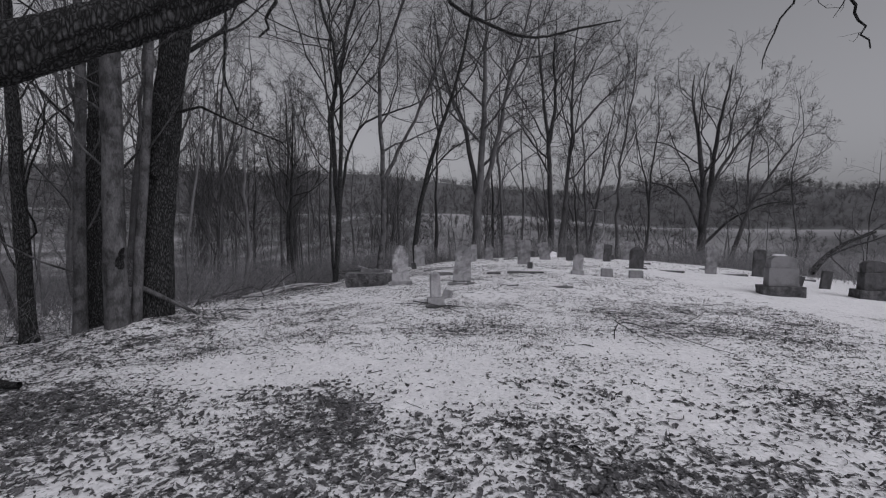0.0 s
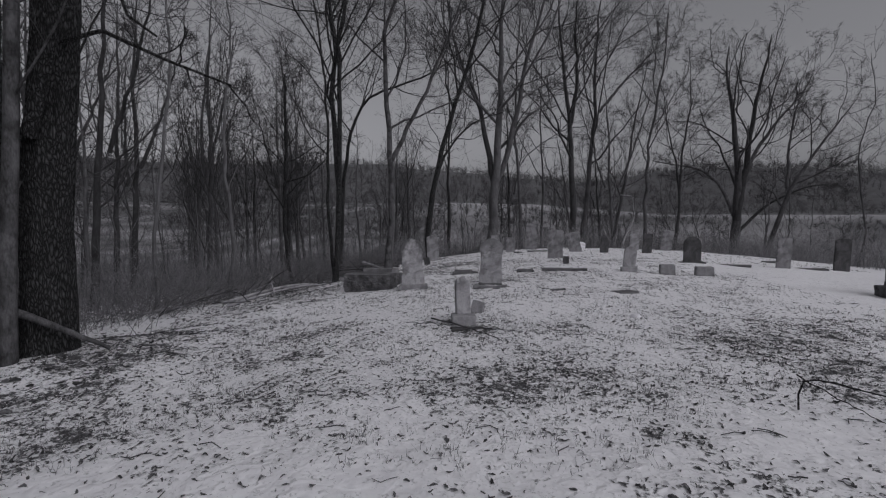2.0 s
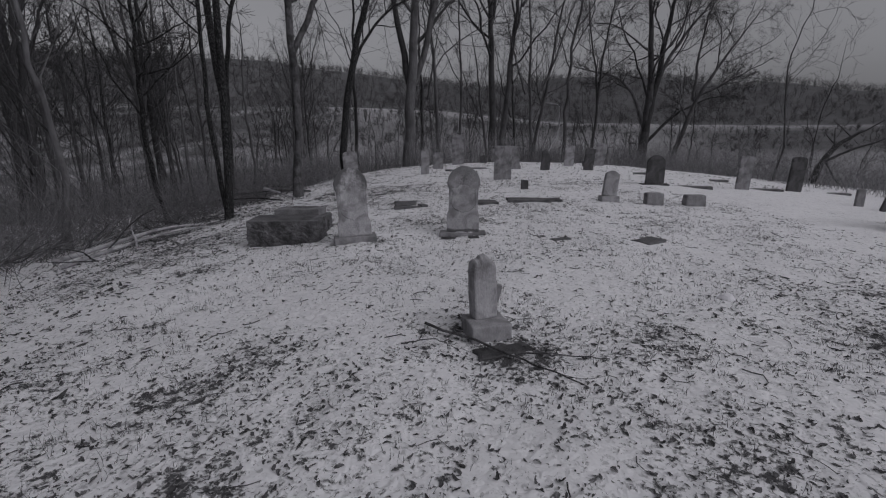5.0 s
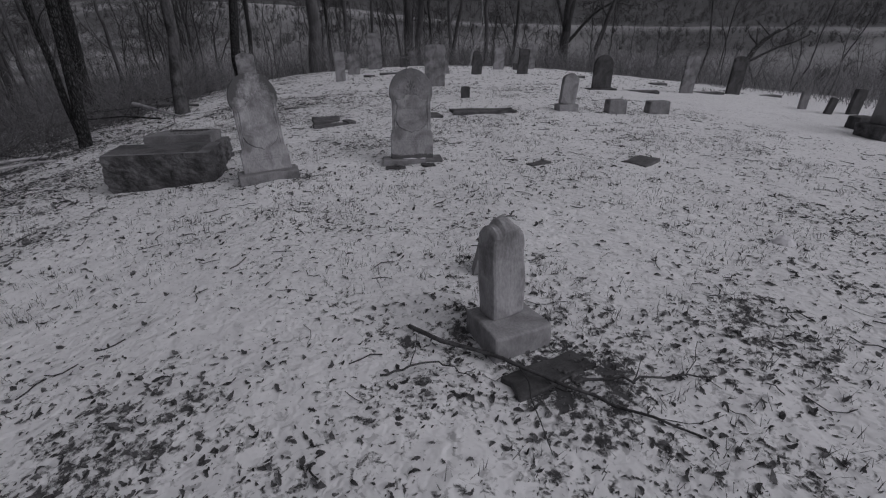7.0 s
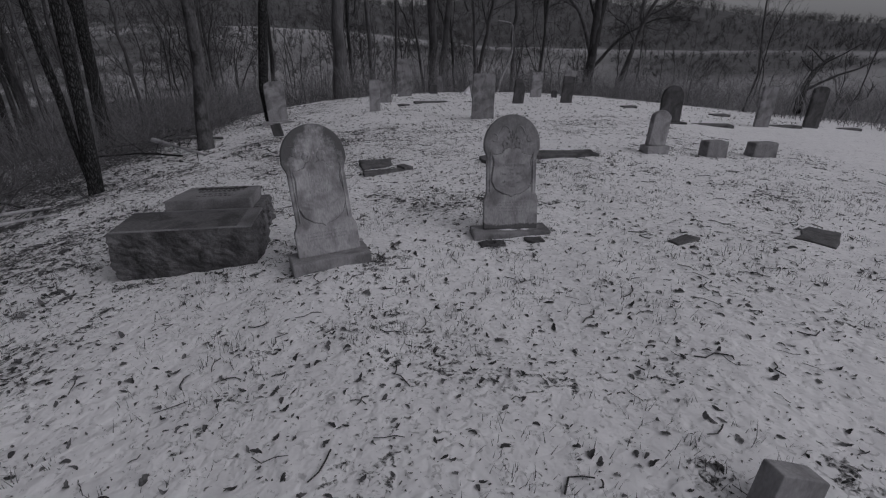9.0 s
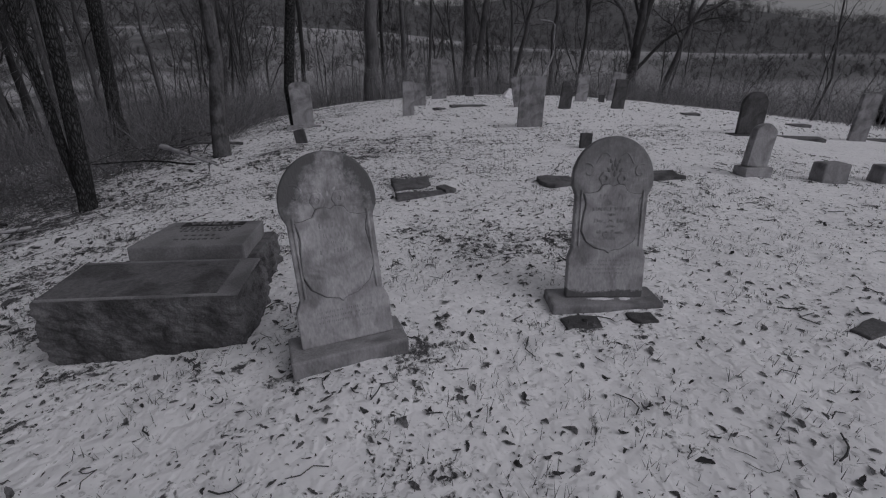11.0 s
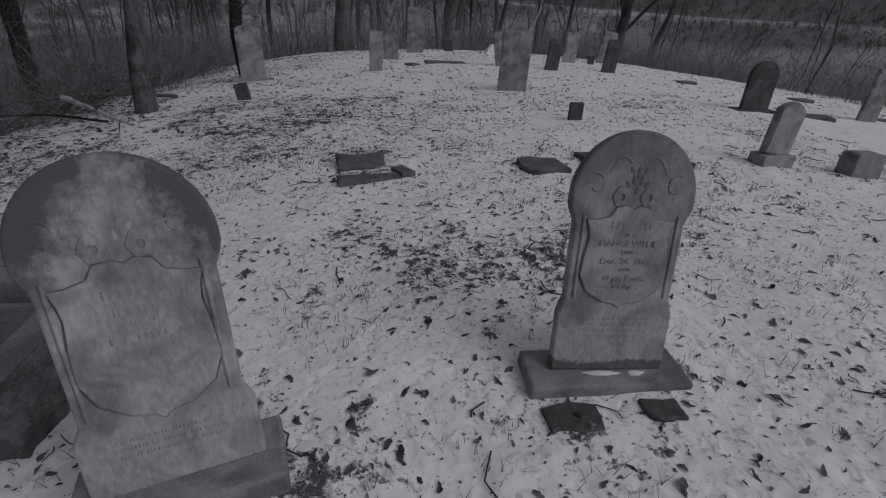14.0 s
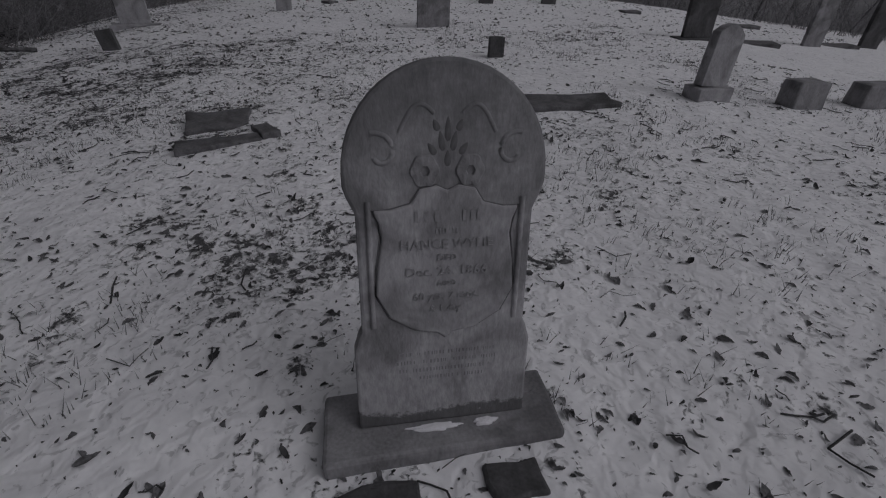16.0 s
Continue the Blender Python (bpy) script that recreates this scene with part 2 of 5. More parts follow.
def land(x, y):
    """Height of the ground: a knoll, the bank round it, the valley and the far hills."""
    x, y = np.asarray(x, float), np.asarray(y, float)
    cx, cy = np.clip(x, -7, 14), np.clip(y, -2, 36)
    u, v = (cx - 2) / 10, (cy - 15) / 15
    a = KNOLL
    z = a[0] + a[1] * u + a[2] * v + a[3] * u * u + a[4] * u * v + a[5] * v * v + a[6] * u ** 3 + a[7] * u * u * v + a[8] * u * v * v + a[9] * v ** 3
    west, east, north = np.maximum(0, -7 - x), np.maximum(0, x - 14), np.maximum(0, y - 36)
    z = z - 0.07 * np.minimum(west, 12) - 0.02 * np.clip(west - 12, 0, 16) - 0.25 * np.clip(west - 28, 0, 24)
    z = z - 0.10 * np.minimum(east, 40) - 0.13 * np.minimum(north, 55)
    r = np.hypot(x, y - 10)
    az = np.degrees(np.arctan2(x, np.maximum(y - 10, 0.01)))
    floor_z = -9.0 + step(60, 330, r) * (np.interp(az, (-50, 0, 10, 25, 45), (24, 24, 22, 14, 12)))
    z = z + (floor_z - z) * step(48, 115, r)
    crest = np.interp(az, (-60, -32, -14, -8, -4, 0.4, 6.6, 11.8, 15, 18, 22.5, 28, 31, 34.5, 38.7, 42, 45.7, 48.6, 53, 60), (48, 52, 54, 55, 51.5, 49, 42.5, 37.7, 35.5, 37, 41, 44, 43.5, 40.5, 36, 32, 35.4, 30.4, 23, 20))
    ridge = crest - floor_z + 3 * lattice(az * 0.35, r * 0.004, 3) - 1.5
    z = z + step(315, 430, r) * ridge
    z = z + 0.05 * np.exp(-((x + 1.25) / 0.8) ** 2 - ((y - 14.2) / 0.8) ** 2) + 0.05 * np.exp(-((x + 3.6) / 1.2) ** 2 - ((y - 15.2) / 2) ** 2)
    z = z + 0.38 * np.exp(-((x + 5.6) / 1.8) ** 2 - ((y - 8.8) / 2.0) ** 2)
    rough = 0.05 * (lattice(x * 0.7, y * 0.7, 1) - 0.5) + 0.035 * (lattice(x * 2.3, y * 2.3, 2) - 0.5) + 0.02 * (lattice(x * 6, y * 6, 5) - 0.5)
    return z + rough * (1 - step(30, 60, r))


# bare wet patches where snow has melted off: x, y, radius, strength
MELT = ((0.155, 14.82, 0.05, 1.3), (-1.62, 14.12, 0.10, 0.9), (-0.87, 14.22, 0.11, 0.9), (-1.25, 14.6, 0.25, 0.5), (0.27, 14.16, 0.12, 1.3), (0.70, 14.08, 0.11, 1.1), (0.97, 14.3, 0.10, 0.7), (-0.1, 9.97, 0.22, 0.9),
        (-0.38, 10.45, 0.14, 0.9), (0.12, 10.45, 0.12, 0.8), (0.15, 9.85, 0.16, 0.7), (-2.13, 14.37, 0.10, 1.3), (-1.94, 14.40, 0.06, 1.3), (-3.0, 14.72, 0.14, 0.9), (-0.62, 14.50, 0.07, 1.2), (-0.05, 14.57, 0.06, 1.1), (1.1, 15.4, 0.3, 0.4),
        (0.0, 11.35, 0.11, 1.1), (0.54, 11.13, 0.13, 0.9), (-0.2, 11.04, 0.10, 1.1), (0.06, 11.06, 0.13, 0.9), (-0.29, 10.68, 0.10, 1.0), (-0.72, 10.5, 0.1, 0.9), (-0.1, 17.8, 0.5, 0.5), (1.2, 6.5, 0.12, 1.1), (1.42, 6.34, 0.10, 1.1))


def litter(x, y):
    """How thickly dead leaves lie through the snow, 0 to 1."""
    x, y = np.asarray(x, float), np.asarray(y, float)
    d = 0.84 - 0.54 * step(3.2, 4.6, y + 0.25 * x) + 0.25 * step(6.3, 7.6, y) - 0.30 * step(10.0, 11.2, y) + 0.3 * step(17, 21, y) * step(3, -1, x)
    d = d + 0.4 * step(-2.2, -4.2, x + 0.05 * y) + 0.2 * step(2.5, 4, x) * step(13, 8, y) - 0.2 * step(5, 8, x)
    d = d + 0.55 * (lattice(x * 0.9, y * 0.9, 11) - 0.5) + 0.55 * (lattice(x * 2.6, y * 2.6, 12) - 0.5)
    d = d - 0.3 * step(-5.2, -7.5, x) * step(12, 15, y)
    d = d - 0.14 * step(10.8, 11.6, y) * step(14.4, 13.6, y) + 0.14 * step(14.6, 15.4, y) * step(3.5, 1.5, x) * step(24, 20, y)
    for px, py, r, k in MELT:
        d = d + k * np.exp(-((x - px) ** 2 + (y - py) ** 2) / r ** 2)
    return np.clip(d, 0.10, 1.3)


def axis(lo, hi, cell, far_lo, far_hi, grow):
    a = list(np.arange(lo, hi, cell))
    c = cell
    while a[-1] < far_hi:
        c *= grow
        a.append(a[-1] + c)
    c, b = cell, [lo]
    while b[-1] > far_lo:
        c *= grow
        b.append(b[-1] - c)
    return np.array(b[:0:-1] + a)


def sheet(name, xs, ys, zf, mat):
    X, Y = np.meshgrid(xs, ys)
    Z = zf(X, Y)
    me = bpy.data.meshes.new(name)
    nx, ny = len(xs), len(ys)
    i = (np.arange(ny - 1)[:, None] * nx + np.arange(nx - 1)[None]).ravel()
    quads = np.stack([i, i + 1, i + 1 + nx, i + nx], 1)
    me.from_pydata(np.stack([X.ravel(), Y.ravel(), Z.ravel()], 1).tolist(), [], quads.tolist())
    me.polygons.foreach_set("use_smooth", np.ones(len(quads), bool))
    me.materials.append(mat)
    return me, X.ravel(), Y.ravel()


ground_mesh, gx, gy = sheet("ground", axis(-7, 9, 0.11, -900, 900, 1.07), axis(-1, 20, 0.11, -700, 900, 1.07), land, GROUND)
gr = np.hypot(gx, gy - 10)
wooded = np.clip(step(300, 330, gr) + 0.55 * step(26, 36, gr) * step(70, 50, gr) * (0.3 + lattice(gx * 0.15, gy * 0.15, 8)) + (0.74 + 0.22 * step(8, 40, gx * 100 / (gr + 1))) * step(38, 60, gr) * (0.65 + 0.6 * lattice(gx * 0.012, gy * 0.03, 9)), 0, 1)
wooded = np.clip(wooded + 0.55 * step(-8, -14, gx) * step(20, 26, gr) * step(0.3, 0.6, lattice(gx * 0.2, gy * 0.5, 14)), 0, 1)
for key, vals in (("litter", litter(gx, gy)), ("wooded", wooded)):
    ground_mesh.attributes.new(key, "FLOAT", "POINT").data.foreach_set("value", vals.astype(np.float32))
tagged(new("ground", ground_mesh), "snowy knoll strewn with dead leaves above a wide valley", "ground", kind="structure")


# ---- makers ----
def part(name, bm, mat, parent=None, label="", m=None):
    me = bpy.data.meshes.new(name)
    bm.normal_update()
    bm.to_mesh(me)
    bm.free()
    me.materials.append(mat)
    ob = new(name, me)
    if parent:
        ob.parent = parent
    if m is not None:
        ob.matrix_basis = m
    if label:
        ob["label"] = label
    return ob


def raw(name, verts, faces, mat, parent=None, label="", smooth=True):
    me = bpy.data.meshes.new(name)
    me.from_pydata(verts, [], faces)
    if smooth:
        me.polygons.foreach_set("use_smooth", np.ones(len(me.polygons), bool))
    me.materials.append(mat)
    ob = new(name, me)
    if parent:
        ob.parent = parent
    if label:
        ob["label"] = label
    return ob


def tubes(bundles, sides):
    """Verts and faces of tapered tubes. bundles: list of (points N x n x 3, radii N x n)."""
    V, Q, base = [], [], 0
    for P, R in bundles:
        N, n = P.shape[:2]
        if not N:
            continue
        T = np.gradient(P, axis=1)
        T /= np.linalg.norm(T, axis=2, keepdims=True) + 1e-9
        ref = np.where(np.abs(T[:, :1, 2:]) > 0.8, np.array([[[1.0, 0, 0]]]), np.array([[[0, 0, 1.0]]]))
        A = np.cross(T, np.broadcast_to(ref, T.shape))
        A /= np.linalg.norm(A, axis=2, keepdims=True) + 1e-9
        B = np.cross(T, A)
        ang = np.arange(sides) * 2 * np.pi / sides
        ring = P[:, :, None] + R[:, :, None, None] * (A[:, :, None] * np.cos(ang)[:, None] + B[:, :, None] * np.sin(ang)[:, None])
        V.append(ring.reshape(-1, 3))
        i = np.arange(N)[:, None, None] * n * sides + np.arange(n - 1)[None, :, None] * sides
        j = np.arange(sides)[None, None]
        k = (j + 1) % sides
        Q.append((np.stack([i + j, i + k, i + k + sides, i + j + sides], -1) + base).reshape(-1, 4))
        base += N * n * sides
    return np.concatenate(V).tolist(), np.concatenate(Q).tolist()


def grow(P, R, k, ratio, angle, nseg, rng, up=0.1, wander=0.25, start=0.25, thin=0.6, least=0.004):
    """k children on each of the limbs P, with radii R."""
    N, n = P.shape[:2]
    L = np.linalg.norm(np.diff(P, axis=1), axis=2).sum(1)
    L, idx = np.repeat(L, k), np.repeat(np.arange(N), k)
    t = start + (1 - start) * (np.tile(np.arange(k), N) + rng.random(N * k)) / k
    f = np.clip(t * (n - 1), 0, n - 1.001)
    i0 = f.astype(int)
    w = (f - i0)[:, None]
    p = P[idx, i0] * (1 - w) + P[idx, i0 + 1] * w
    tan = P[idx, i0 + 1] - P[idx, i0]
    tan /= np.linalg.norm(tan, axis=1, keepdims=True) + 1e-9
    r0 = R[idx, i0] * (1 - w[:, 0]) + R[idx, i0 + 1] * w[:, 0]
    side = np.cross(tan, rng.normal(size=(N * k, 3)))
    side /= np.linalg.norm(side, axis=1, keepdims=True) + 1e-9
    a = np.radians(angle) * (0.7 + 0.6 * rng.random(N * k))[:, None]
    d = tan * np.cos(a) + side * np.sin(a)
    length = L * ratio * (1.15 - 0.7 * t) * (0.6 + 0.8 * rng.random(N * k))
    pts = [p]
    for s in range(nseg):
        d = d + wander * rng.normal(size=d.shape) + np.array([0, 0, up])
        d /= np.linalg.norm(d, axis=1, keepdims=True)
        p = p + d * (length / nseg)[:, None]
        pts.append(p)
    r = np.maximum(r0 * thin, least)
    rad = r[:, None] * np.linspace(1, 0.35, nseg + 1)[None]
    return np.stack(pts, 1), np.maximum(rad, least * 0.6)


def limb_line(way, r0, r1, n, rng, jitter=0.02, fall=0.9):
    """A limb through a few way points (x, y, z), smoothed, with tapering radii."""
    way = np.array(way, float)
    s = np.concatenate([[0], np.cumsum(np.linalg.norm(np.diff(way, axis=0), axis=1))])
    u = np.linspace(0, s[-1], n)
    P = np.stack([np.interp(u, s, way[:, c]) for c in range(3)], 1)
    for _ in range(2):
        P[1:-1] = 0.25 * P[:-2] + 0.5 * P[1:-1] + 0.25 * P[2:]
    P[1:] += rng.normal(size=(n - 1, 3)) * jitter * np.array([1, 1, 0.2])
    R = r1 + (r0 - r1) * (1 - u / s[-1]) ** fall
    return P[None], R[None]


def bark_tube(P, R, sides, ridge, seed):
    """A trunk whose bark stands out in broken upright ridges."""
    V, Q = tubes([(P[None], R[None])], sides)
    V = np.array(V).reshape(len(P), sides, 3)
    s = np.concatenate([[0], np.cumsum(np.linalg.norm(np.diff(P, axis=0), axis=1))])[:, None]
    th = (np.arange(sides) * 2 * np.pi / sides)[None]
    cx, cy = np.cos(th) * R.mean() * 14, np.sin(th) * R.mean() * 14
    h = np.abs(lattice(cx + s * 0.6, cy + s * 1.7, seed) - 0.5) * 2 + 0.6 * lattice(cx * 2.1 + 5, cy * 2.1 + s * 4, seed + 7)
    lump = 0.5 * (lattice(np.cos(th) * 1.6 + s * 0.8, np.sin(th) * 1.6 + s * 0.5, seed + 3) - 0.5)
    c = P[:, None]
    V = c + (V - c) * (1 + ridge * (h - 0.7) / R[:, None] * 0.24 + 0.25 * lump)[..., None]
    return V.reshape(-1, 3).tolist(), Q


def tree(x, y, leaders, label, seed, bark=None, levels=(9, 5, 4, 3), spread=48, sides=9, flare=1.35, base=None, least=0.006, ratio=0.42, name="bare_tree", bare=0.35, ridge=0.0, thin0=0.5):
    """A leafless tree. leaders: (way points (dx, dz) or (dx, dy, dz), radius at foot, radius at tip); the first is the trunk."""
    rng = np.random.default_rng(seed)
    bark = bark or BARK_FAR
    least = max(least, 0.00018 * math.hypot(x, y))
    z = float(land(x, y)) - 0.12 if base is None else base
    root = new(name)
    root.location = (x, y, z)
    bundles = []
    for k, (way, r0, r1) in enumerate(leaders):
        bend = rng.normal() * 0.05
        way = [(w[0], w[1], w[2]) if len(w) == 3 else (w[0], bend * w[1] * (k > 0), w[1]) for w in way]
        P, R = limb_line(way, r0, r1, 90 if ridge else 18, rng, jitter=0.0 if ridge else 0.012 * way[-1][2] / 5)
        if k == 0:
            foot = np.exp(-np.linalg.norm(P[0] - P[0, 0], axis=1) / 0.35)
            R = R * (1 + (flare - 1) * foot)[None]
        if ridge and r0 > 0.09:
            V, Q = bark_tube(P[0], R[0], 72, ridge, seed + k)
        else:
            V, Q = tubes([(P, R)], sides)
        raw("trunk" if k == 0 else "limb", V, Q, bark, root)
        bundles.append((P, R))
    n0, n1, n2, n3 = levels
    P0, R0 = np.concatenate([b[0] for b in bundles]), np.concatenate([b[1] for b in bundles])
    a = grow(P0, R0, n0, ratio, spread, 7, rng, up=0.09, wander=0.19, start=bare, thin=thin0, least=least * 2)
    b = grow(*a, n1, 0.5, 46, 4, rng, up=0.05, wander=0.22, start=0.15, thin=0.5, least=least * 1.2)
    for P, R in zip(*a):
        V, Q = tubes([(P[None], R[None])], 5)
        raw("branch", V, Q, bark, root)
    c = grow(*b, n2, 0.6, 44, 3, rng, up=0.03, wander=0.24, start=0.1, thin=0.6, least=least)
    fine = [b, c]
    if n3:
        fine.append(grow(*c, n3, 0.65, 42, 2, rng, up=0.02, wander=0.26, start=0.15, thin=0.7, least=least))
    V, Q = tubes(fine, 3)
    tagged(raw("crown", V, Q, TWIG, root), kind="stuff")
    return tagged(root, label, "tree", "bare winter trees")


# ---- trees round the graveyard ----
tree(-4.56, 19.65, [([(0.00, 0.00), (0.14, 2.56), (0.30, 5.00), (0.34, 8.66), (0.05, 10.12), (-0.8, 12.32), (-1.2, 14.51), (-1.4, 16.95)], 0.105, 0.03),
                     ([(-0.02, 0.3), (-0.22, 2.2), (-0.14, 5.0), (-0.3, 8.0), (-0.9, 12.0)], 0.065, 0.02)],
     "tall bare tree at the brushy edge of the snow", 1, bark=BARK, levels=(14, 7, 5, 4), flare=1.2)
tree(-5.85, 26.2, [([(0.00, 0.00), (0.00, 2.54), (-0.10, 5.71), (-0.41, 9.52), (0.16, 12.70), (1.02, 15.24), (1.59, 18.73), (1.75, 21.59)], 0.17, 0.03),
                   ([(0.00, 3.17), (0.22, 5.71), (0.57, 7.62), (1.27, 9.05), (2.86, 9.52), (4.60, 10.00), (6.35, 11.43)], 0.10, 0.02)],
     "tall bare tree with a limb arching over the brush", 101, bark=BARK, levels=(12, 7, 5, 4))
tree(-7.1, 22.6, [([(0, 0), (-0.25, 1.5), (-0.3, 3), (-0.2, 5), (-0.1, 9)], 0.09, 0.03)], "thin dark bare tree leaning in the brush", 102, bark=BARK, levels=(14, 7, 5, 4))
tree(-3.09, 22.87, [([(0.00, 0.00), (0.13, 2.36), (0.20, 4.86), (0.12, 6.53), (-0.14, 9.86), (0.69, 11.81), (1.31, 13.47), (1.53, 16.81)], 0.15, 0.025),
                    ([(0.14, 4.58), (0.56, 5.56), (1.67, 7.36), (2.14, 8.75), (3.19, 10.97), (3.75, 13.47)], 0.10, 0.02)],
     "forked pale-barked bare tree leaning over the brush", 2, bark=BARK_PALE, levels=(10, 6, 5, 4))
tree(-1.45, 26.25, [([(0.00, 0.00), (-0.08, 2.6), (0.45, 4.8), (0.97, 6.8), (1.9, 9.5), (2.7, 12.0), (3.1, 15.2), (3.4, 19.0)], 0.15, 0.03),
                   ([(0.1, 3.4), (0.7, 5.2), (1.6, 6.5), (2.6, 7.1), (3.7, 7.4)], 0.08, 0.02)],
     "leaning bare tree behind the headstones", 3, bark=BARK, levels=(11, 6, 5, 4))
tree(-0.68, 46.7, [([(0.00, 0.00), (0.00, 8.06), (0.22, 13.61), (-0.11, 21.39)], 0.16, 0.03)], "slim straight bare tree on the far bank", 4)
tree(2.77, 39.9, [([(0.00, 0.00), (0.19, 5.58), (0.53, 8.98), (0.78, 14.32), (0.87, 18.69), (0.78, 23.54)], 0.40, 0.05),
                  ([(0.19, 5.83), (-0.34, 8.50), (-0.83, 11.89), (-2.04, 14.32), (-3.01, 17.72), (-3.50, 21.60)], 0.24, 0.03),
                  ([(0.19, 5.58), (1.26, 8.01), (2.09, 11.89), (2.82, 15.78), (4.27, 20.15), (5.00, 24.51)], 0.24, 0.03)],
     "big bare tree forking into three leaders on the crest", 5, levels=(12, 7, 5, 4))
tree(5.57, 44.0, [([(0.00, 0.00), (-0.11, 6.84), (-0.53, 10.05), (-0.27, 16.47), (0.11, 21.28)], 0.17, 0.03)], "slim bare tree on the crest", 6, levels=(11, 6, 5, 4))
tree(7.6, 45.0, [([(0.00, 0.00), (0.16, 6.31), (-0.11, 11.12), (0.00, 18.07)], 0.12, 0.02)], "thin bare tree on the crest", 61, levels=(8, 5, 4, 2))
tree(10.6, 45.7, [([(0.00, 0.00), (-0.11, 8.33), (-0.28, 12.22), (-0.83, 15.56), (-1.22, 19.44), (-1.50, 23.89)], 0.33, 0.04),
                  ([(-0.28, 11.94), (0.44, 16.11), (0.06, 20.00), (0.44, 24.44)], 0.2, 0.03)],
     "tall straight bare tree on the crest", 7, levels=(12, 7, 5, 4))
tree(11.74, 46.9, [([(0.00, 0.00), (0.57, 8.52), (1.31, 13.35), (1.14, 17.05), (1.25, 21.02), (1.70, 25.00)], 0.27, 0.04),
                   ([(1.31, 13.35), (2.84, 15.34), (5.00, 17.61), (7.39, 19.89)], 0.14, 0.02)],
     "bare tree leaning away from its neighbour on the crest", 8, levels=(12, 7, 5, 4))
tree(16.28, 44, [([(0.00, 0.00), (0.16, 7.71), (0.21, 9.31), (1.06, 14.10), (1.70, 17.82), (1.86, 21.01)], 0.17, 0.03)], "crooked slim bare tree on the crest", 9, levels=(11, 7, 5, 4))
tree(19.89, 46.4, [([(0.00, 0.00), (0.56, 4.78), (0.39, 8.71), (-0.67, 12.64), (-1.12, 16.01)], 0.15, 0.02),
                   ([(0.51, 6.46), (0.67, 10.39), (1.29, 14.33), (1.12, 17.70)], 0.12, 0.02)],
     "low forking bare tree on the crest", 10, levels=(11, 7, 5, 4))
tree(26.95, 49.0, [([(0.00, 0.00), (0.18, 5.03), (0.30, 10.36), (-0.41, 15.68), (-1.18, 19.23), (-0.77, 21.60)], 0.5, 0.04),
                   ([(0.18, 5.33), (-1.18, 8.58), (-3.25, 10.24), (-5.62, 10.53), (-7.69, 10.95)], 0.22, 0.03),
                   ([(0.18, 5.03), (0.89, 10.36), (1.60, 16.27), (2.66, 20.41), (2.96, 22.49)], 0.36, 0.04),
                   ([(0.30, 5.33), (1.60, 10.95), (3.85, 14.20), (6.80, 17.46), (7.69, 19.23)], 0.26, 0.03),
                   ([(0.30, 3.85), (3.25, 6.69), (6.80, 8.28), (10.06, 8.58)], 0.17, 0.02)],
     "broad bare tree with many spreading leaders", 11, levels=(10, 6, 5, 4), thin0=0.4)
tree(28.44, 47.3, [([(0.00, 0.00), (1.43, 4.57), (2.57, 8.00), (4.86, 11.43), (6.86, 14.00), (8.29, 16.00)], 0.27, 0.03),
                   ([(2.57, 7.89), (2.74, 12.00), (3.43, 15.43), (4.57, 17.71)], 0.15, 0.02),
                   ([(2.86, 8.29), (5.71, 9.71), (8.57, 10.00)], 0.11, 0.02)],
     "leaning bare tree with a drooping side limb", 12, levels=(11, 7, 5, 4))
# the group of trunks beside the start of the walk
tree(-5.43, 8.78, [([(0, 0), (0.05, 2.0), (0.26, 3.9), (0.5, 6), (0.7, 9)], 0.30, 0.18), ([(0.2, 3.1), (0.52, 3.9), (0.9, 4.9), (1.3, 6.5)], 0.085, 0.04), ([(0.15, 4.15), (1.0, 4.35), (1.75, 4.0), (2.5, 3.7)], 0.03, 0.012)],
     "thick trunk with deeply ridged dark bark among leaves", 13, bark=BARK, levels=(6, 4, 3, 2), bare=0.5, base=-0.5, flare=1.25, ridge=0.16, thin0=0.16)
pale = tree(-5.62, 8.06, [([(0, 0), (-0.05, 1.4), (-0.05, 3), (-0.05, 5), (0.1, 8)], 0.19, 0.12)],
            "pale-barked trunk with a torn stub low down", 14, bark=BARK_PALE, levels=(6, 4, 3, 2), bare=0.3, base=-0.5, flare=1.3, ridge=0.05, thin0=0.14)
V, Q = tubes([limb_line([(0.05, -0.05, 1.45), (0.2, -0.2, 1.72), (0.27, -0.26, 1.80), (0.30, -0.30, 1.79)], 0.08, 0.015, 9, np.random.default_rng(3), 0.006)], 12)
raw("stub", V, Q, BARK, pale, "torn dark branch stub")
tree(-5.48, 8.25, [([(0, 0), (0.10, 1.6), (0.24, 3.2), (0.36, 5), (0.4, 7)], 0.09, 0.06)],
     "slim pale trunk leaning beside the thick one", 15, bark=BARK_PALE, levels=(7, 4, 3, 2), bare=0.3, base=-0.5, ridge=0.03, thin0=0.2)
tree(-7.5, 10.2, [([(0, 0), (0, 3), (0.1, 6), (0.2, 9)], 0.25, 0.16)], "dark ridged trunk behind the pale one", 16, bark=BARK, levels=(7, 4, 3, 2), bare=0.3, ridge=0.14, thin0=0.16)
tree(-7.35, 9.4, [([(0, 0), (0.05, 3), (0.15, 5), (0.1, 8)], 0.12, 0.07)], "slim grey trunk in the shade", 17, bark=BARK_PALE, levels=(9, 4, 3, 2), bare=0.15, ridge=0.03, thin0=0.2)
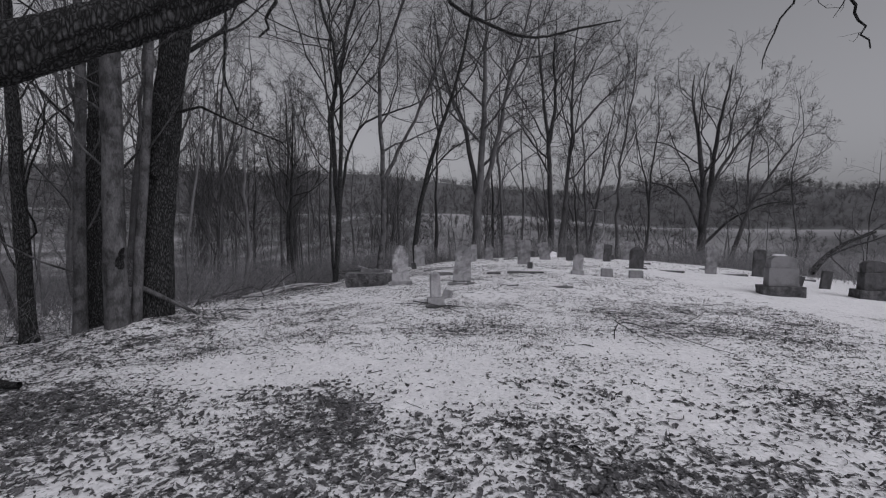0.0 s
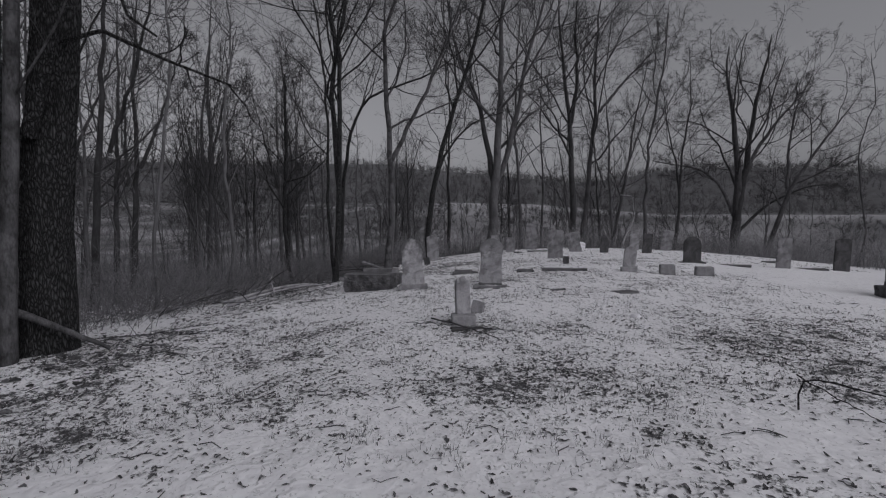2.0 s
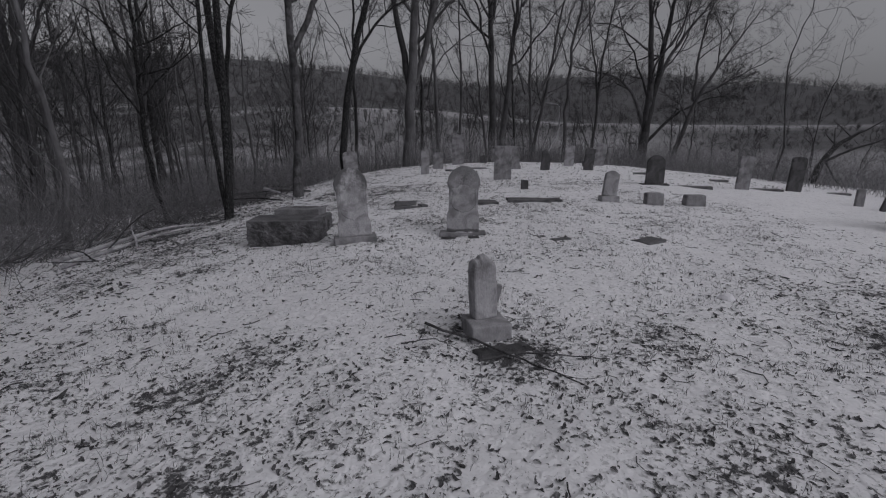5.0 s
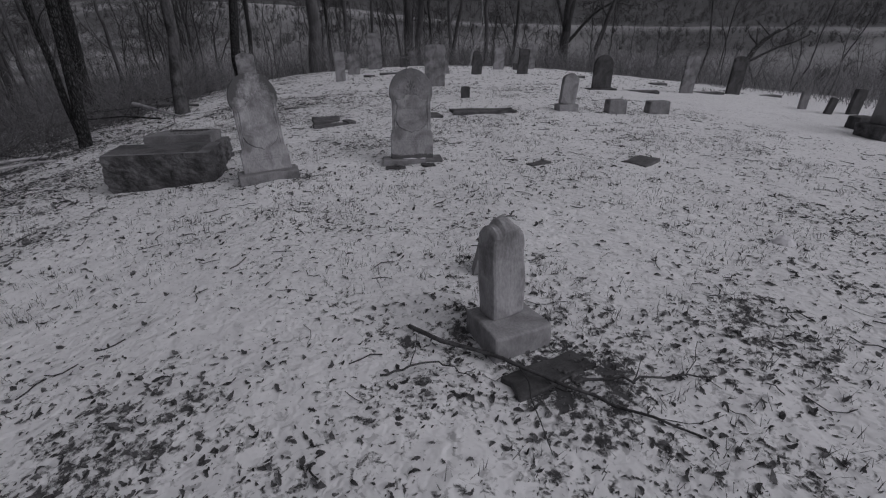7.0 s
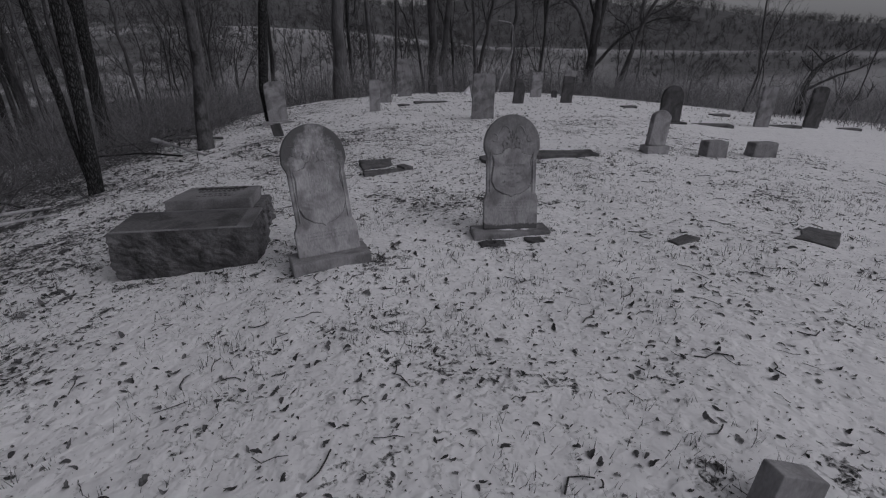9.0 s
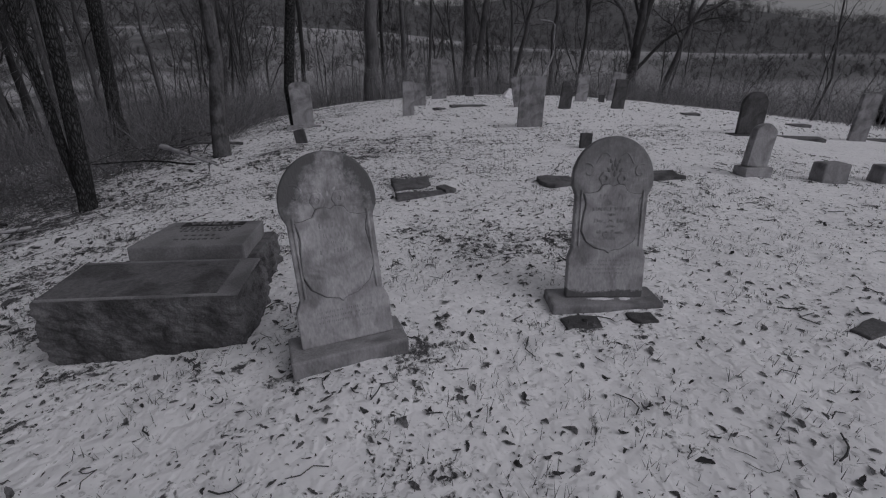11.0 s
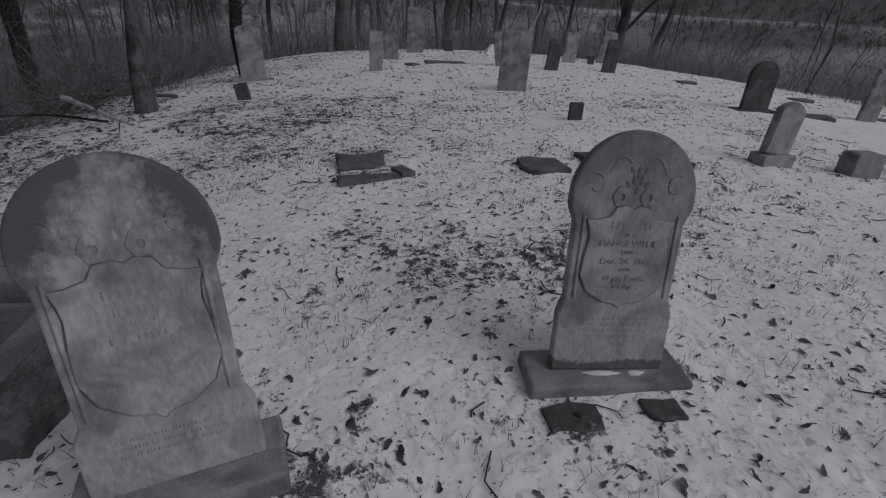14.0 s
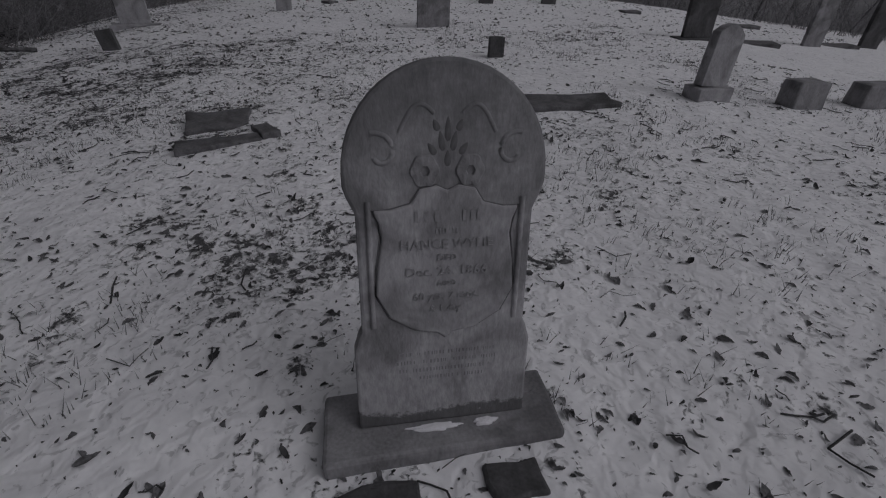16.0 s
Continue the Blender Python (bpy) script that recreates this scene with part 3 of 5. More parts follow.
tree(-8.3, 9.3, [([(0, 0), (-0.1, 2.6), (-0.2, 5), (-0.3, 8)], 0.14, 0.08)], "grey trunk at the edge of the woods", 18, bark=BARK, levels=(9, 4, 3, 2), bare=0.15, ridge=0.08, thin0=0.2)
# the tree beside the start whose limb reaches overhead
tree(-6.2, 1.6, [([(0, 0), (0, 1.2), (0.1, 2.4), (0.0, 6)], 0.36, 0.2), ([(0.1, 0.2, 2.2), (1.4, 0.8, 2.55), (3.4, 1.4, 3.05), (4.4, 2.0, 3.75), (5.6, 3.0, 5.0)], 0.22, 0.10)],
     "old rough-barked tree with a heavy low limb overhead", 19, bark=BARK, levels=(5, 3, 3, 0), bare=0.75, ratio=0.25, ridge=0.2, thin0=0.2)
# thin overhanging boughs
def bough(ways, r, label, seed, kids=6):
    rng = np.random.default_rng(seed)
    P, R = limb_line(ways, r, r * 0.3, 16, rng, jitter=0.02)
    V, Q = tubes([(P, R)], 6)
    ob = raw("hanging_bough", V, Q, BARK)
    k = grow(P, R, kids, 0.35, 45, 5, rng, up=-0.02, wander=0.25, start=0.2, thin=0.5, least=0.004)
    k2 = grow(*k, 3, 0.5, 40, 4, rng, up=0.0, wander=0.25, thin=0.6, least=0.003)
    V, Q = tubes([k, k2], 3)
    tagged(raw("twig_spray", V, Q, TWIG, ob), kind="stuff")
    return tagged(ob, label, "branch", "overhanging boughs")


bough([(-3.3, 6.6, 6.5), (-3.2, 7.0, 5.2), (-3.25, 7.1, 4.2), (-3.35, 7.1, 3.8), (-3.1, 7.2, 3.35), (-2.9, 7.2, 3.2)], 0.035, "thin drooping bough hanging from the trees overhead", 31)
bough([(-2.35, 6.3, 6.0), (-2.3, 6.4, 4.9), (-2.35, 6.5, 4.5), (-2.5, 6.5, 4.25)], 0.05, "broken bough end hanging overhead", 32, kids=3)
bough([(-0.3, 9.8, 7.2), (0.1, 10, 6.3), (0.9, 10.2, 6.05), (1.8, 10.4, 5.75), (2.9, 10.5, 6.05), (4, 10.6, 6.3)], 0.05, "long crooked bough crossing high overhead", 33, kids=9)
bough([(5.0, 6.2, 5.2), (4.6, 6.2, 4.6), (4.3, 6.2, 4.2), (4.2, 6.2, 3.7)], 0.02, "thin bough end hanging against the sky", 34, kids=3)
bough([(5.0, 6.0, 5.2), (5.1, 6, 4.6), (5.25, 6, 4.25), (5.42, 6, 3.9)], 0.03, "bare bough tip hanging against the sky", 35, kids=2)

# the wood on the bank and round the crest: a few kinds, repeated
rng = np.random.default_rng(77)
kinds = []
for k in range(5):
    lean = rng.normal() * 0.6
    h = (9, 7, 11, 6, 8)[k]
    sway = (0.25, -0.3, 0.35, -0.2, 0.3)[k]
    lead = [([(0, 0), (lean * 0.2 + sway, h * 0.2), (lean * 0.3, h * 0.36), (lean * 0.5 - sway * 0.8, h * 0.58), (lean * 0.9 + sway, h * 0.8), (lean, h)], 0.032 + 0.010 * k, 0.010)]
    if k % 2:
        lead.append(([(lean * 0.3, h * 0.3), (lean * 0.3 - 0.8, h * 0.55), (lean - 1.3, h * 0.85)], 0.04, 0.01))
    kinds.append(tree(-11 - 2 * k, 24 + 3 * k, lead, ("slender bare sapling in the brush", "thin forked bare tree in the wood")[k % 2], 200 + k, levels=(10, 5, 4, 0), sides=6, least=0.006, bare=0.25, ratio=0.36, spread=54, thin0=0.34))
for k in range(250):
    if k < 140 and k % 5 in (1, 3):
        continue
    if k < 140:
        x, y = rng.uniform(-30, -3), rng.uniform(10, 56)
        if x > -8 + 0.13 * (y - 11):
            x -= 6
    elif k < 228:
        x, y = rng.uniform(-16, 30), rng.uniform(41, 68)
    else:
        x, y = rng.uniform(20, 42), rng.uniform(26, 50)
    s = rng.uniform(0.7, 1.35) * (1.0 if k < 140 else 0.9)
    copy_thing(kinds[k % 5], pose(x, y, float(land(x, y)) - 0.15, rng.normal() * 3, rng.normal() * 4, rng.uniform(0, 360)) @ Matrix.Scale(s, 4))


# taller trunks standing among them
tall = []
for k in range(2):
    sway = (0.7, -0.5)[k]
    tall.append(tree((-13, -16)[k], (27, 34)[k], [([(0, 0), (sway * 0.2, 3), (sway * 0.5, 7), (sway * 0.3, 10), (sway, 15)], 0.15, 0.02), ([(sway * 0.4, 6), (sway * 0.4 + 0.9 * (-1) ** k, 8.5), (sway + 1.6 * (-1) ** k, 13)], 0.08, 0.015)],
                     ("tall straight bare tree in the wood", "tall forked bare tree in the wood")[k], 300 + k, levels=(13, 6, 5, 0), least=0.007, bare=0.2, ratio=0.33, spread=40, thin0=0.35))
for k in range(30):
    x, y = (rng.uniform(-24, -7.5), rng.uniform(17, 42)) if k < 18 else (rng.uniform(-9, 16), rng.uniform(44, 62))
    if k < 18 and x > -12 + 0.12 * (y - 11):
        x -= 3
    copy_thing(tall[k % 2], pose(x, y, float(land(x, y)) - 0.15, rng.normal() * 2, rng.normal() * 3, rng.uniform(0, 360)) @ Matrix.Scale(rng.uniform(0.75, 1.15), 4))


# ---- brush: thickets of thin stems ----
def thicket(name, label, n, place, hmin, hmax, seed, lean=0.35, r=0.006):
    rng = np.random.default_rng(seed)
    x, y = place(rng, n)
    z = land(x, y)
    h = rng.uniform(hmin, hmax, n)
    P = [np.stack([x, y, z - 0.03], 1)]
    d = np.stack([rng.normal(size=n) * lean, rng.normal(size=n) * lean, np.ones(n)], 1)
    for _ in range(4):
        d = d + rng.normal(size=d.shape) * 0.22
        P.append(P[-1] + d / np.linalg.norm(d, axis=1, keepdims=True) * (h / 4)[:, None])
    P = np.stack(P, 1)
    R = np.broadcast_to(np.linspace(1, 0.4, 5)[None] * rng.uniform(0.6, 1.5, n)[:, None] * r, (n, 5))
    kids = grow(P, R, 4, 0.5, 45, 2, rng, up=0.03, wander=0.3, thin=0.6, least=r * 0.45)
    V, Q = tubes([(P, R), kids], 3)
    return tagged(raw(name, V, Q, BRUSH), label, "brush", kind="stuff")


def west_bank(rng, n):
    y = rng.uniform(8, 40, n)
    edge = np.interp(y, (8, 17, 22, 27, 40), (-7.9, -7.9, -5.4, -2.9, -2.2)) + 0.45 * np.sin(y * 1.3)
    return edge - rng.random(n) ** 1.5 * 17 + np.where(rng.random(n) < 0.2, rng.random(n) ** 2 * 2.2, 0), y


thicket("brush_thicket", "tangled leafless brush along the edge of the bank", 5200, west_bank, 0.5, 2.1, 41, lean=0.55, r=0.0052)
thicket("brush_thicket", "leafless brush beyond the crest of the knoll", 4600, lambda g, n: (g.uniform(-6, 34, n), 39 + np.abs(g.normal(size=n)) * 5), 0.6, 3.0, 42, r=0.010)
thicket("brush_thicket", "leafless brush on the slope past the last headstones", 2200, lambda g, n: (17 + np.abs(g.normal(size=n)) * 7, g.uniform(12, 44, n)), 0.6, 2.4, 43, r=0.008)


thicket("brush_thicket", "tall leafless scrub filling the wooded slope", 2600, lambda g, n: (-9 - 26 * g.random(n), g.uniform(18, 62, n)), 1.2, 4.5, 45, lean=0.35, r=0.011)


def west_edge(rng, n):
    y = rng.uniform(15, 36, n)
    edge = np.interp(y, (15, 17, 22, 27, 36), (-8.6, -8.2, -5.8, -3.4, -2.8))
    return edge - np.abs(rng.normal(size=n)) * 1.6, y


thicket("brush_thicket", "low arching brush tangled at the foot of the wood", 1300, west_edge, 0.9, 2.4, 44, lean=1.2, r=0.0075)


def hill_woods(n, seed):
    rng = np.random.default_rng(seed)
    az, r = np.radians(rng.uniform(-70, 70, n)), np.sqrt(rng.uniform(318 ** 2, 450 ** 2, n))
    low = rng.random(n) < 0.30
    r = np.where(low, rng.uniform(120, 318, n), r)
    x, y = r * np.sin(az), 10 + r * np.cos(az)
    keep = ~low | (lattice(x * 0.012, y * 0.03, 9) > 0.42)
    x, y, r = x[keep], y[keep], r[keep]
    n = len(x)
    z = land(x, y)
    h = rng.uniform(2.5, 5.5, n) * np.where(r < 300, 0.55, 1)
    P = [np.stack([x, y, z - 0.5], 1)]
    d = np.stack([rng.normal(size=n) * 0.05, rng.normal(size=n) * 0.05, np.ones(n)], 1)
    for _ in range(3):
        P.append(P[-1] + d * (h / 3)[:, None])
    P = np.stack(P, 1)
    R = np.broadcast_to(np.array([0.10, 0.09, 0.07, 0.04])[None], (n, 4))
    kids = grow(P, R, 12, 0.75, 50, 1, rng, up=0.15, wander=0.2, start=0.1, thin=0.9, least=0.07)
    V, Q = tubes([(P, R), kids], 3)
    return tagged(raw("far_woods", V, Q, FAR_WOOD), "leafless woods covering the far hillsides", "woods", kind="stuff")


hill_woods(6000, 51)


# ---- headstones ----
def outline(kind, wd, ht):
    a = wd / 2
    if kind == "round":
        return [(-a, 0), (a, 0), (a, ht - a)] + [(a * math.cos(t), ht - a + a * math.sin(t)) for t in np.linspace(0.15, math.pi - 0.15, 13)] + [(-a, ht - a)]
    if kind == "arched":
        b = 0.22 * wd
        return [(-a, 0), (a, 0), (a, ht - b)] + [(a * math.cos(t), ht - b + b * math.sin(t)) for t in np.linspace(0.2, math.pi - 0.2, 11)] + [(-a, ht - b)]
    if kind == "gothic":
        b = 0.24 * wd
        return [(-a, 0), (a, 0), (a, ht - b * 1.5), (a * 0.93, ht - b * 1.05), (a * 0.5, ht - b * 0.35), (a * 0.16, ht - 0.02 * wd), (0, ht), (-a * 0.16, ht - 0.02 * wd), (-a * 0.5, ht - b * 0.35), (-a * 0.93, ht - b * 1.05), (-a, ht - b * 1.5)]
    if kind == "shouldered":
        b = 0.25 * wd
        return [(-a, 0), (a, 0), (a, ht - b), (a * 0.8, ht - b)] + [(a * 0.78 * math.cos(t), ht - b + b * math.sin(t)) for t in np.linspace(0.1, math.pi - 0.1, 9)] + [(-a * 0.8, ht - b), (-a, ht - b)]
    if kind == "broken":
        return [(-a, 0), (a, 0), (a * 1.02, ht * 0.62), (a * 0.7, ht * 0.8), (a * 0.2, ht * 0.97), (-a * 0.55, ht), (-a * 0.96, ht * 0.93)]
    return [(-a, 0), (a, 0), (a * 0.985, ht - 0.03 * wd), (a * 0.93, ht), (0, ht * 1.012), (-a * 0.93, ht), (-a * 0.985, ht - 0.03 * wd)]


def plate(points, depth, bevel=0.008, front=None):
    """A stone slab: the outline (x, z) given a thickness along y, its front at -depth / 2, with worn edges."""
    bm = bmesh.new()
    face = bm.faces.new([bm.verts.new((x, -depth / 2, z)) for x, z in points])
    ext = bmesh.ops.extrude_face_region(bm, geom=[face])
    bmesh.ops.translate(bm, verts=[v for v in ext["geom"] if isinstance(v, bmesh.types.BMVert)], vec=(0, depth, 0))
    bmesh.ops.recalc_face_normals(bm, faces=bm.faces)
    if bevel:
        edges = [e for e in bm.edges if abs(e.verts[0].co.y - e.verts[1].co.y) < 1e-5 or e.calc_face_angle(0) > 0.6]
        bmesh.ops.bevel(bm, geom=edges, offset=bevel, segments=2, profile=0.5, affect="EDGES", clamp_overlap=True)
    return bm


def block(wd, dp, ht, bevel=0.012, worn=0.0, seed=0, cuts=0, taper=1.0):
    """A stone block on z = 0, with worn edges and, where worn, an uneven face."""
    bm = bmesh.new()
    bmesh.ops.create_cube(bm, size=1)
    for v in bm.verts:
        k = taper if v.co.z > 0 else 1
        v.co = Vector((v.co.x * wd * k, v.co.y * dp * k, (v.co.z + 0.5) * ht))
    if bevel:
        bmesh.ops.bevel(bm, geom=list(bm.edges), offset=bevel, segments=2, profile=0.5, affect="EDGES")
    if cuts:
        bmesh.ops.subdivide_edges(bm, edges=[e for e in bm.edges if e.calc_length() > 0.05], cuts=cuts, use_grid_fill=True)
    if worn:
        for v in bm.verts:
            q = v.co * 7 + Vector((seed * 3.1, seed * 1.7, 0))
            v.co += Vector((noise.noise(q), noise.noise(q + Vector((9, 0, 0))), 0.6 * noise.noise(q + Vector((0, 9, 0))))) * worn
    return bm


def rock_block(wd, dp, ht, seed, rough=0.03, cuts=26):
    """A block with split, rock-faced sides and a dressed flat top."""
    bm = bmesh.new()
    bmesh.ops.create_cube(bm, size=1)
    bmesh.ops.subdivide_edges(bm, edges=list(bm.edges), cuts=cuts, use_grid_fill=True)
    for v in bm.verts:
        n = Vector((v.co.x if abs(v.co.x) > 0.49 else 0, v.co.y if abs(v.co.y) > 0.49 else 0, 0)) * 2
        v.co = Vector((v.co.x * wd, v.co.y * dp, (v.co.z + 0.5) * ht))
        q = v.co * 5 + Vector((seed * 3.1, seed * 1.7, 0))
        h = noise.noise(q) + 0.6 * abs(noise.noise(q * 2.3)) + 0.4 * noise.noise(q * 5.1) + 0.25 * abs(noise.noise(q * 11))
        side = min(1, max(0, (ht - v.co.z) / 0.05))
        v.co += n * h * rough * side
        v.co.z += 0.15 * rough * h * (1 - side)
    return bm


def headstone(x, y, wd, ht, dp=0.07, yaw=-12, side=0, back=3, kind="flat", mat=None, foot=None, label="", sink=0.06):
    """A marble slab set in the ground or on a foot block (width, depth, height). side, back: degrees it leans."""
    root = new("headstone")
    root.matrix_basis = pose(x, y, float(land(x, y)), 0, 0, yaw)
    z = -sink
    if foot:
        part("foot", block(foot[0], foot[1], foot[2] + 0.08, 0.012, 0.006, int(x * 7), 3), mat or MARBLE_B, root, "stone foot", pose(0, 0, -0.08))
        z = foot[2] - 0.005
    part("tablet", plate(outline(kind, wd, ht + (0 if foot else sink)), dp), mat or MARBLE_B, root, m=pose(0, 0, z, -back, side, 0))
    return tagged(root, label, "headstone", "headstones of the graveyard")


H = headstone
H(4.9, 17.0, 0.34, 0.62, 0.12, -8, 7, 4, "gothic", MARBLE, (0.44, 0.26, 0.13), "small pale pointed headstone tilting on its foot")
H(8.38, 20.2, 0.58, 0.92, 0.09, -14, 1, 3, "round", MARBLE_D, (0.85, 0.36, 0.04), "dark round-topped headstone on a flat foot")
H(11.4, 19.85, 0.44, 1.08, 0.08, -14, 3, 2, "flat", MARBLE_B, None, "tall plain grey headstone slab")
H(13.4, 19.8, 0.48, 1.15, 0.09, -14, 3, 1, "arched", MARBLE_D, None, "tall dark headstone slab")
H(12.44, 16.9, 0.22, 0.46, 0.08, -14, 2, 3, "flat", MARBLE_B, None, "low narrow grey marble footstone")
H(12.35, 16.2, 0.2, 0.4, 0.08, -14, 16, 3, "flat", MARBLE_D, None, "low dark footstone leaning over")
H(3.62, 19.42, 0.21, 0.26, 0.09, -14, 1, 3, "flat", MARBLE_D, None, "tiny square footstone in the snow")
H(-1.39, 22.8, 0.24, 0.3, 0.1, -10, -12, 8, "flat", MARBLE_D, None, "tiny leaning footstone near the brush")
H(1.68, 25.65, 0.34, 0.94, 0.07, -10, 1, 2, "flat", MARBLE, None, "narrow pale marble headstone slab")
H(2.89, 29.2, 0.5, 0.78, 0.08, -10, -1, 3, "flat", MARBLE_B, None, "low grey headstone slab")
H(4.6, 32.4, 0.64, 1.6, 0.09, -10, 0, 1, "flat", MARBLE_B, None, "very tall pale headstone slab on the crest")
H(-1.29, 25.6, 0.56, 1.15, 0.08, -6, -2, 3, "arched", MARBLE, (0.9, 0.34, 0.05), "pale arched headstone beside the brush")
H(3.84, 22.15, 0.60, 1.14, 0.09, -12, 1, 2, "flat", MARBLE_B, None, "broad grey headstone slab with a flat top")
H(5.87, 26.66, 0.6, 0.98, 0.08, -12, -11, 5, "flat", MARBLE_B, None, "grey headstone leaning sideways")
H(7.07, 26.07, 0.4, 0.86, 0.08, -12, 5, 4, "broken", MARBLE_D, None, "dark headstone with a broken top corner")
H(9.18, 26.15, 0.44, 0.95, 0.08, -12, 5, 3, "flat", MARBLE_D, None, "plain dark headstone slab leaning a little")
H(9.85, 29.5, 0.5, 1.03, 0.08, -12, 3, 2, "flat", MARBLE, None, "pale headstone slab on the crest")
H(11.94, 30.26, 0.58, 1.17, 0.08, -12, 9, 2, "flat", MARBLE_B, None, "grey headstone slab leaning over on the crest")
H(9.06, 39.9, 0.5, 1.0, 0.09, -12, 0, 1, "flat", MARBLE, (0.9, 0.5, 0.2), "pale headstone on a block beyond the crest")
H(6.4, 33.5, 0.4, 0.42, 0.1, -12, 0, 3, "arched", MARBLE_D, None, "low dark marker on the crest")
H(10.5, 29.0, 0.22, 0.3, 0.1, -12, 0, 3, "flat", MARBLE_D, None, "tiny dark footstone on the crest")


def small_block(x, y, wd, dp, ht, yaw, label, mat=None, worn=0.012, taper=0.92):
    ob = part("stone_block", block(wd, dp, ht + 0.08, 0.02, worn, int(x * 11 + y), 3, taper), mat or MARBLE_D, m=pose(x, y, float(land(x, y)) - 0.08, 0, 0, yaw))
    return tagged(ob, label, "stone block", "low blocks among the headstones")


small_block(5.82, 16.55, 0.42, 0.26, 0.28, -12, "low grey stone block in the snow", MARBLE_B)
small_block(6.77, 16.35, 0.48, 0.26, 0.27, -14, "low grey stone block with a worn top", MARBLE_B)
small_block(10.2, 14.3, 0.4, 0.3, 0.25, -14, "dark low stone block")


def lying_slab(x, y, wd, dp, ht, yaw, label, seed, mat=None, rise=0.0):
    """A flat broken stone with an uneven outline."""
    rnd = random.Random(seed)
    pts = []
    for cx, cy in ((-1, -1), (-0.4, -1), (0.3, -1), (1, -1), (1, 0), (1, 1), (0.35, 1), (-0.3, 1), (-1, 1), (-1, 0.1)):
        k = 0.10 * min(wd, dp)
        pts.append((cx * wd / 2 + rnd.uniform(-k, k), cy * dp / 2 + rnd.uniform(-k, k)))
    bm = plate(pts, ht + 0.06, 0.012)
    bmesh.ops.rotate(bm, verts=bm.verts, cent=(0, 0, 0), matrix=Matrix.Rotation(radians(90), 3, "X"))
    bmesh.ops.scale(bm, verts=bm.verts, vec=(1, -1, 1))
    bmesh.ops.recalc_face_normals(bm, faces=bm.faces)
    bmesh.ops.translate(bm, verts=bm.verts, vec=(0, 0, (ht + 0.06) / 2))
    for v in bm.verts:
        v.co.z += 0.012 * noise.noise(v.co * 6 + Vector((seed, 0, 0)))
    ob = part("fallen_slab", bm, mat or SANDSTONE, m=pose(x, y, float(land(x, y)) - 0.06, rise, 0, yaw))
    return tagged(ob, label, "fallen headstone", "fallen slabs in the snow")


lying_slab(3.06, 17.26, 1.3, 0.40, 0.050, -11, "long fallen headstone slab lying in snow", 1)
lying_slab(1.88, 17.37, 0.5, 0.42, 0.045, -4, "flat broken stone lying in snow", 2)
lying_slab(0.0, 18.08, 0.54, 0.38, 0.050, 2, "flat grey stone with a chipped corner", 3, rise=6)
lying_slab(-0.03, 17.50, 0.64, 0.17, 0.039, 4, "narrow edge stone before the flat one", 4)
lying_slab(0.36, 17.60, 0.15, 0.26, 0.045, 16, "rough end stone beside the flat one", 14)
lying_slab(9.8, 20.05, 1.0, 0.5, 0.044, -22, "dark fallen slab lying in snow", 5)
lying_slab(12.45, 20.0, 1.05, 0.4, 0.039, -18, "long dark slab lying flat in snow", 6)
lying_slab(3.37, 13.1, 0.55, 0.3, 0.028, 25, "sunken rough stone flush with the snow", 7)
lying_slab(2.02, 13.5, 0.3, 0.14, 0.017, 10, "small sunken stone chip", 8)
lying_slab(4.2, 27.5, 1.2, 0.5, 0.044, -10, "dark fallen slab near the crest", 9)
lying_slab(3.0, 27.0, 0.3, 0.3, 0.077, 30, "dark lump of stone near the crest", 10)
lying_slab(10.5, 24.2, 0.5, 0.35, 0.055, -10, "dark stone lump in the snow", 11)
lying_slab(12.6, 22.2, 0.55, 0.35, 0.066, -10, "rough dark stone lump in the snow", 12)
lying_slab(15.6, 20.0, 0.6, 0.35, 0.066, -10, "dark stone lump on the slope", 13)

tagged(part("snow_patch", block(0.26, 0.2, 0.13, 0.05, 0.03, 9, 4, 0.5), SNOW_CAP, m=pose(2.66, 10.66, float(land(2.66, 10.66)) - 0.05, 0, 0, 20)), "small lump of old snow over a buried stone", "snow")
tagged(part("snow_patch", block(0.62, 0.3, 0.42, 0.06, 0.05, 5, 4, 0.5), SNOW_CAP, m=pose(7.25, 30.9, float(land(7.25, 30.9)) - 0.03, 0, 14, -10)), "heap of old snow drifted against a stone on the crest", "snow")


# ---- the granite monuments to the east ----
def monument(x, y, yaw, wd, label, mat, cap=True):
    root = new("monument")
    root.matrix_basis = pose(x, y, float(land(x, y)), 0, 0, yaw)
    part("base", block(wd, 0.62, 0.36, 0.02, 0.02, 3, 4), GRANITE_ROUGH, root, "rock-faced granite base", pose(0, 0, -0.08))
    part("die", block(wd * 0.72, 0.42, 0.52, 0.02, 0.008, 4, 3, 0.95), mat, root, m=pose(0.02, 0, 0.275))
    pts = outline("arched", wd * 0.60, 0.36)
    part("top", plate(pts, 0.36, 0.02), mat, root, m=pose(0.02, 0, 0.79))
    if cap:
        bm = block(wd * 0.32, 0.22, 0.05, 0.02, 0.01, 5, 2, 0.7)
        part("snow_cap", bm, SNOW_CAP, root, "patch of snow lying on top", pose(-0.04, 0, 1.145))
    return tagged(root, label, "monument", "granite monuments")


monument(9.78, 13.5, -16, 1.08, "grey granite monument on a rock-faced base", GRANITE)
monument(12.8, 13.9, -16, 0.85, "dark square granite monument", MARBLE_D, cap=False)
H(13.2, 16.1, 0.3, 0.62, 0.12, -14, 8, 2, "flat", MARBLE_D, None, "narrow dark marker leaning beside the monument")


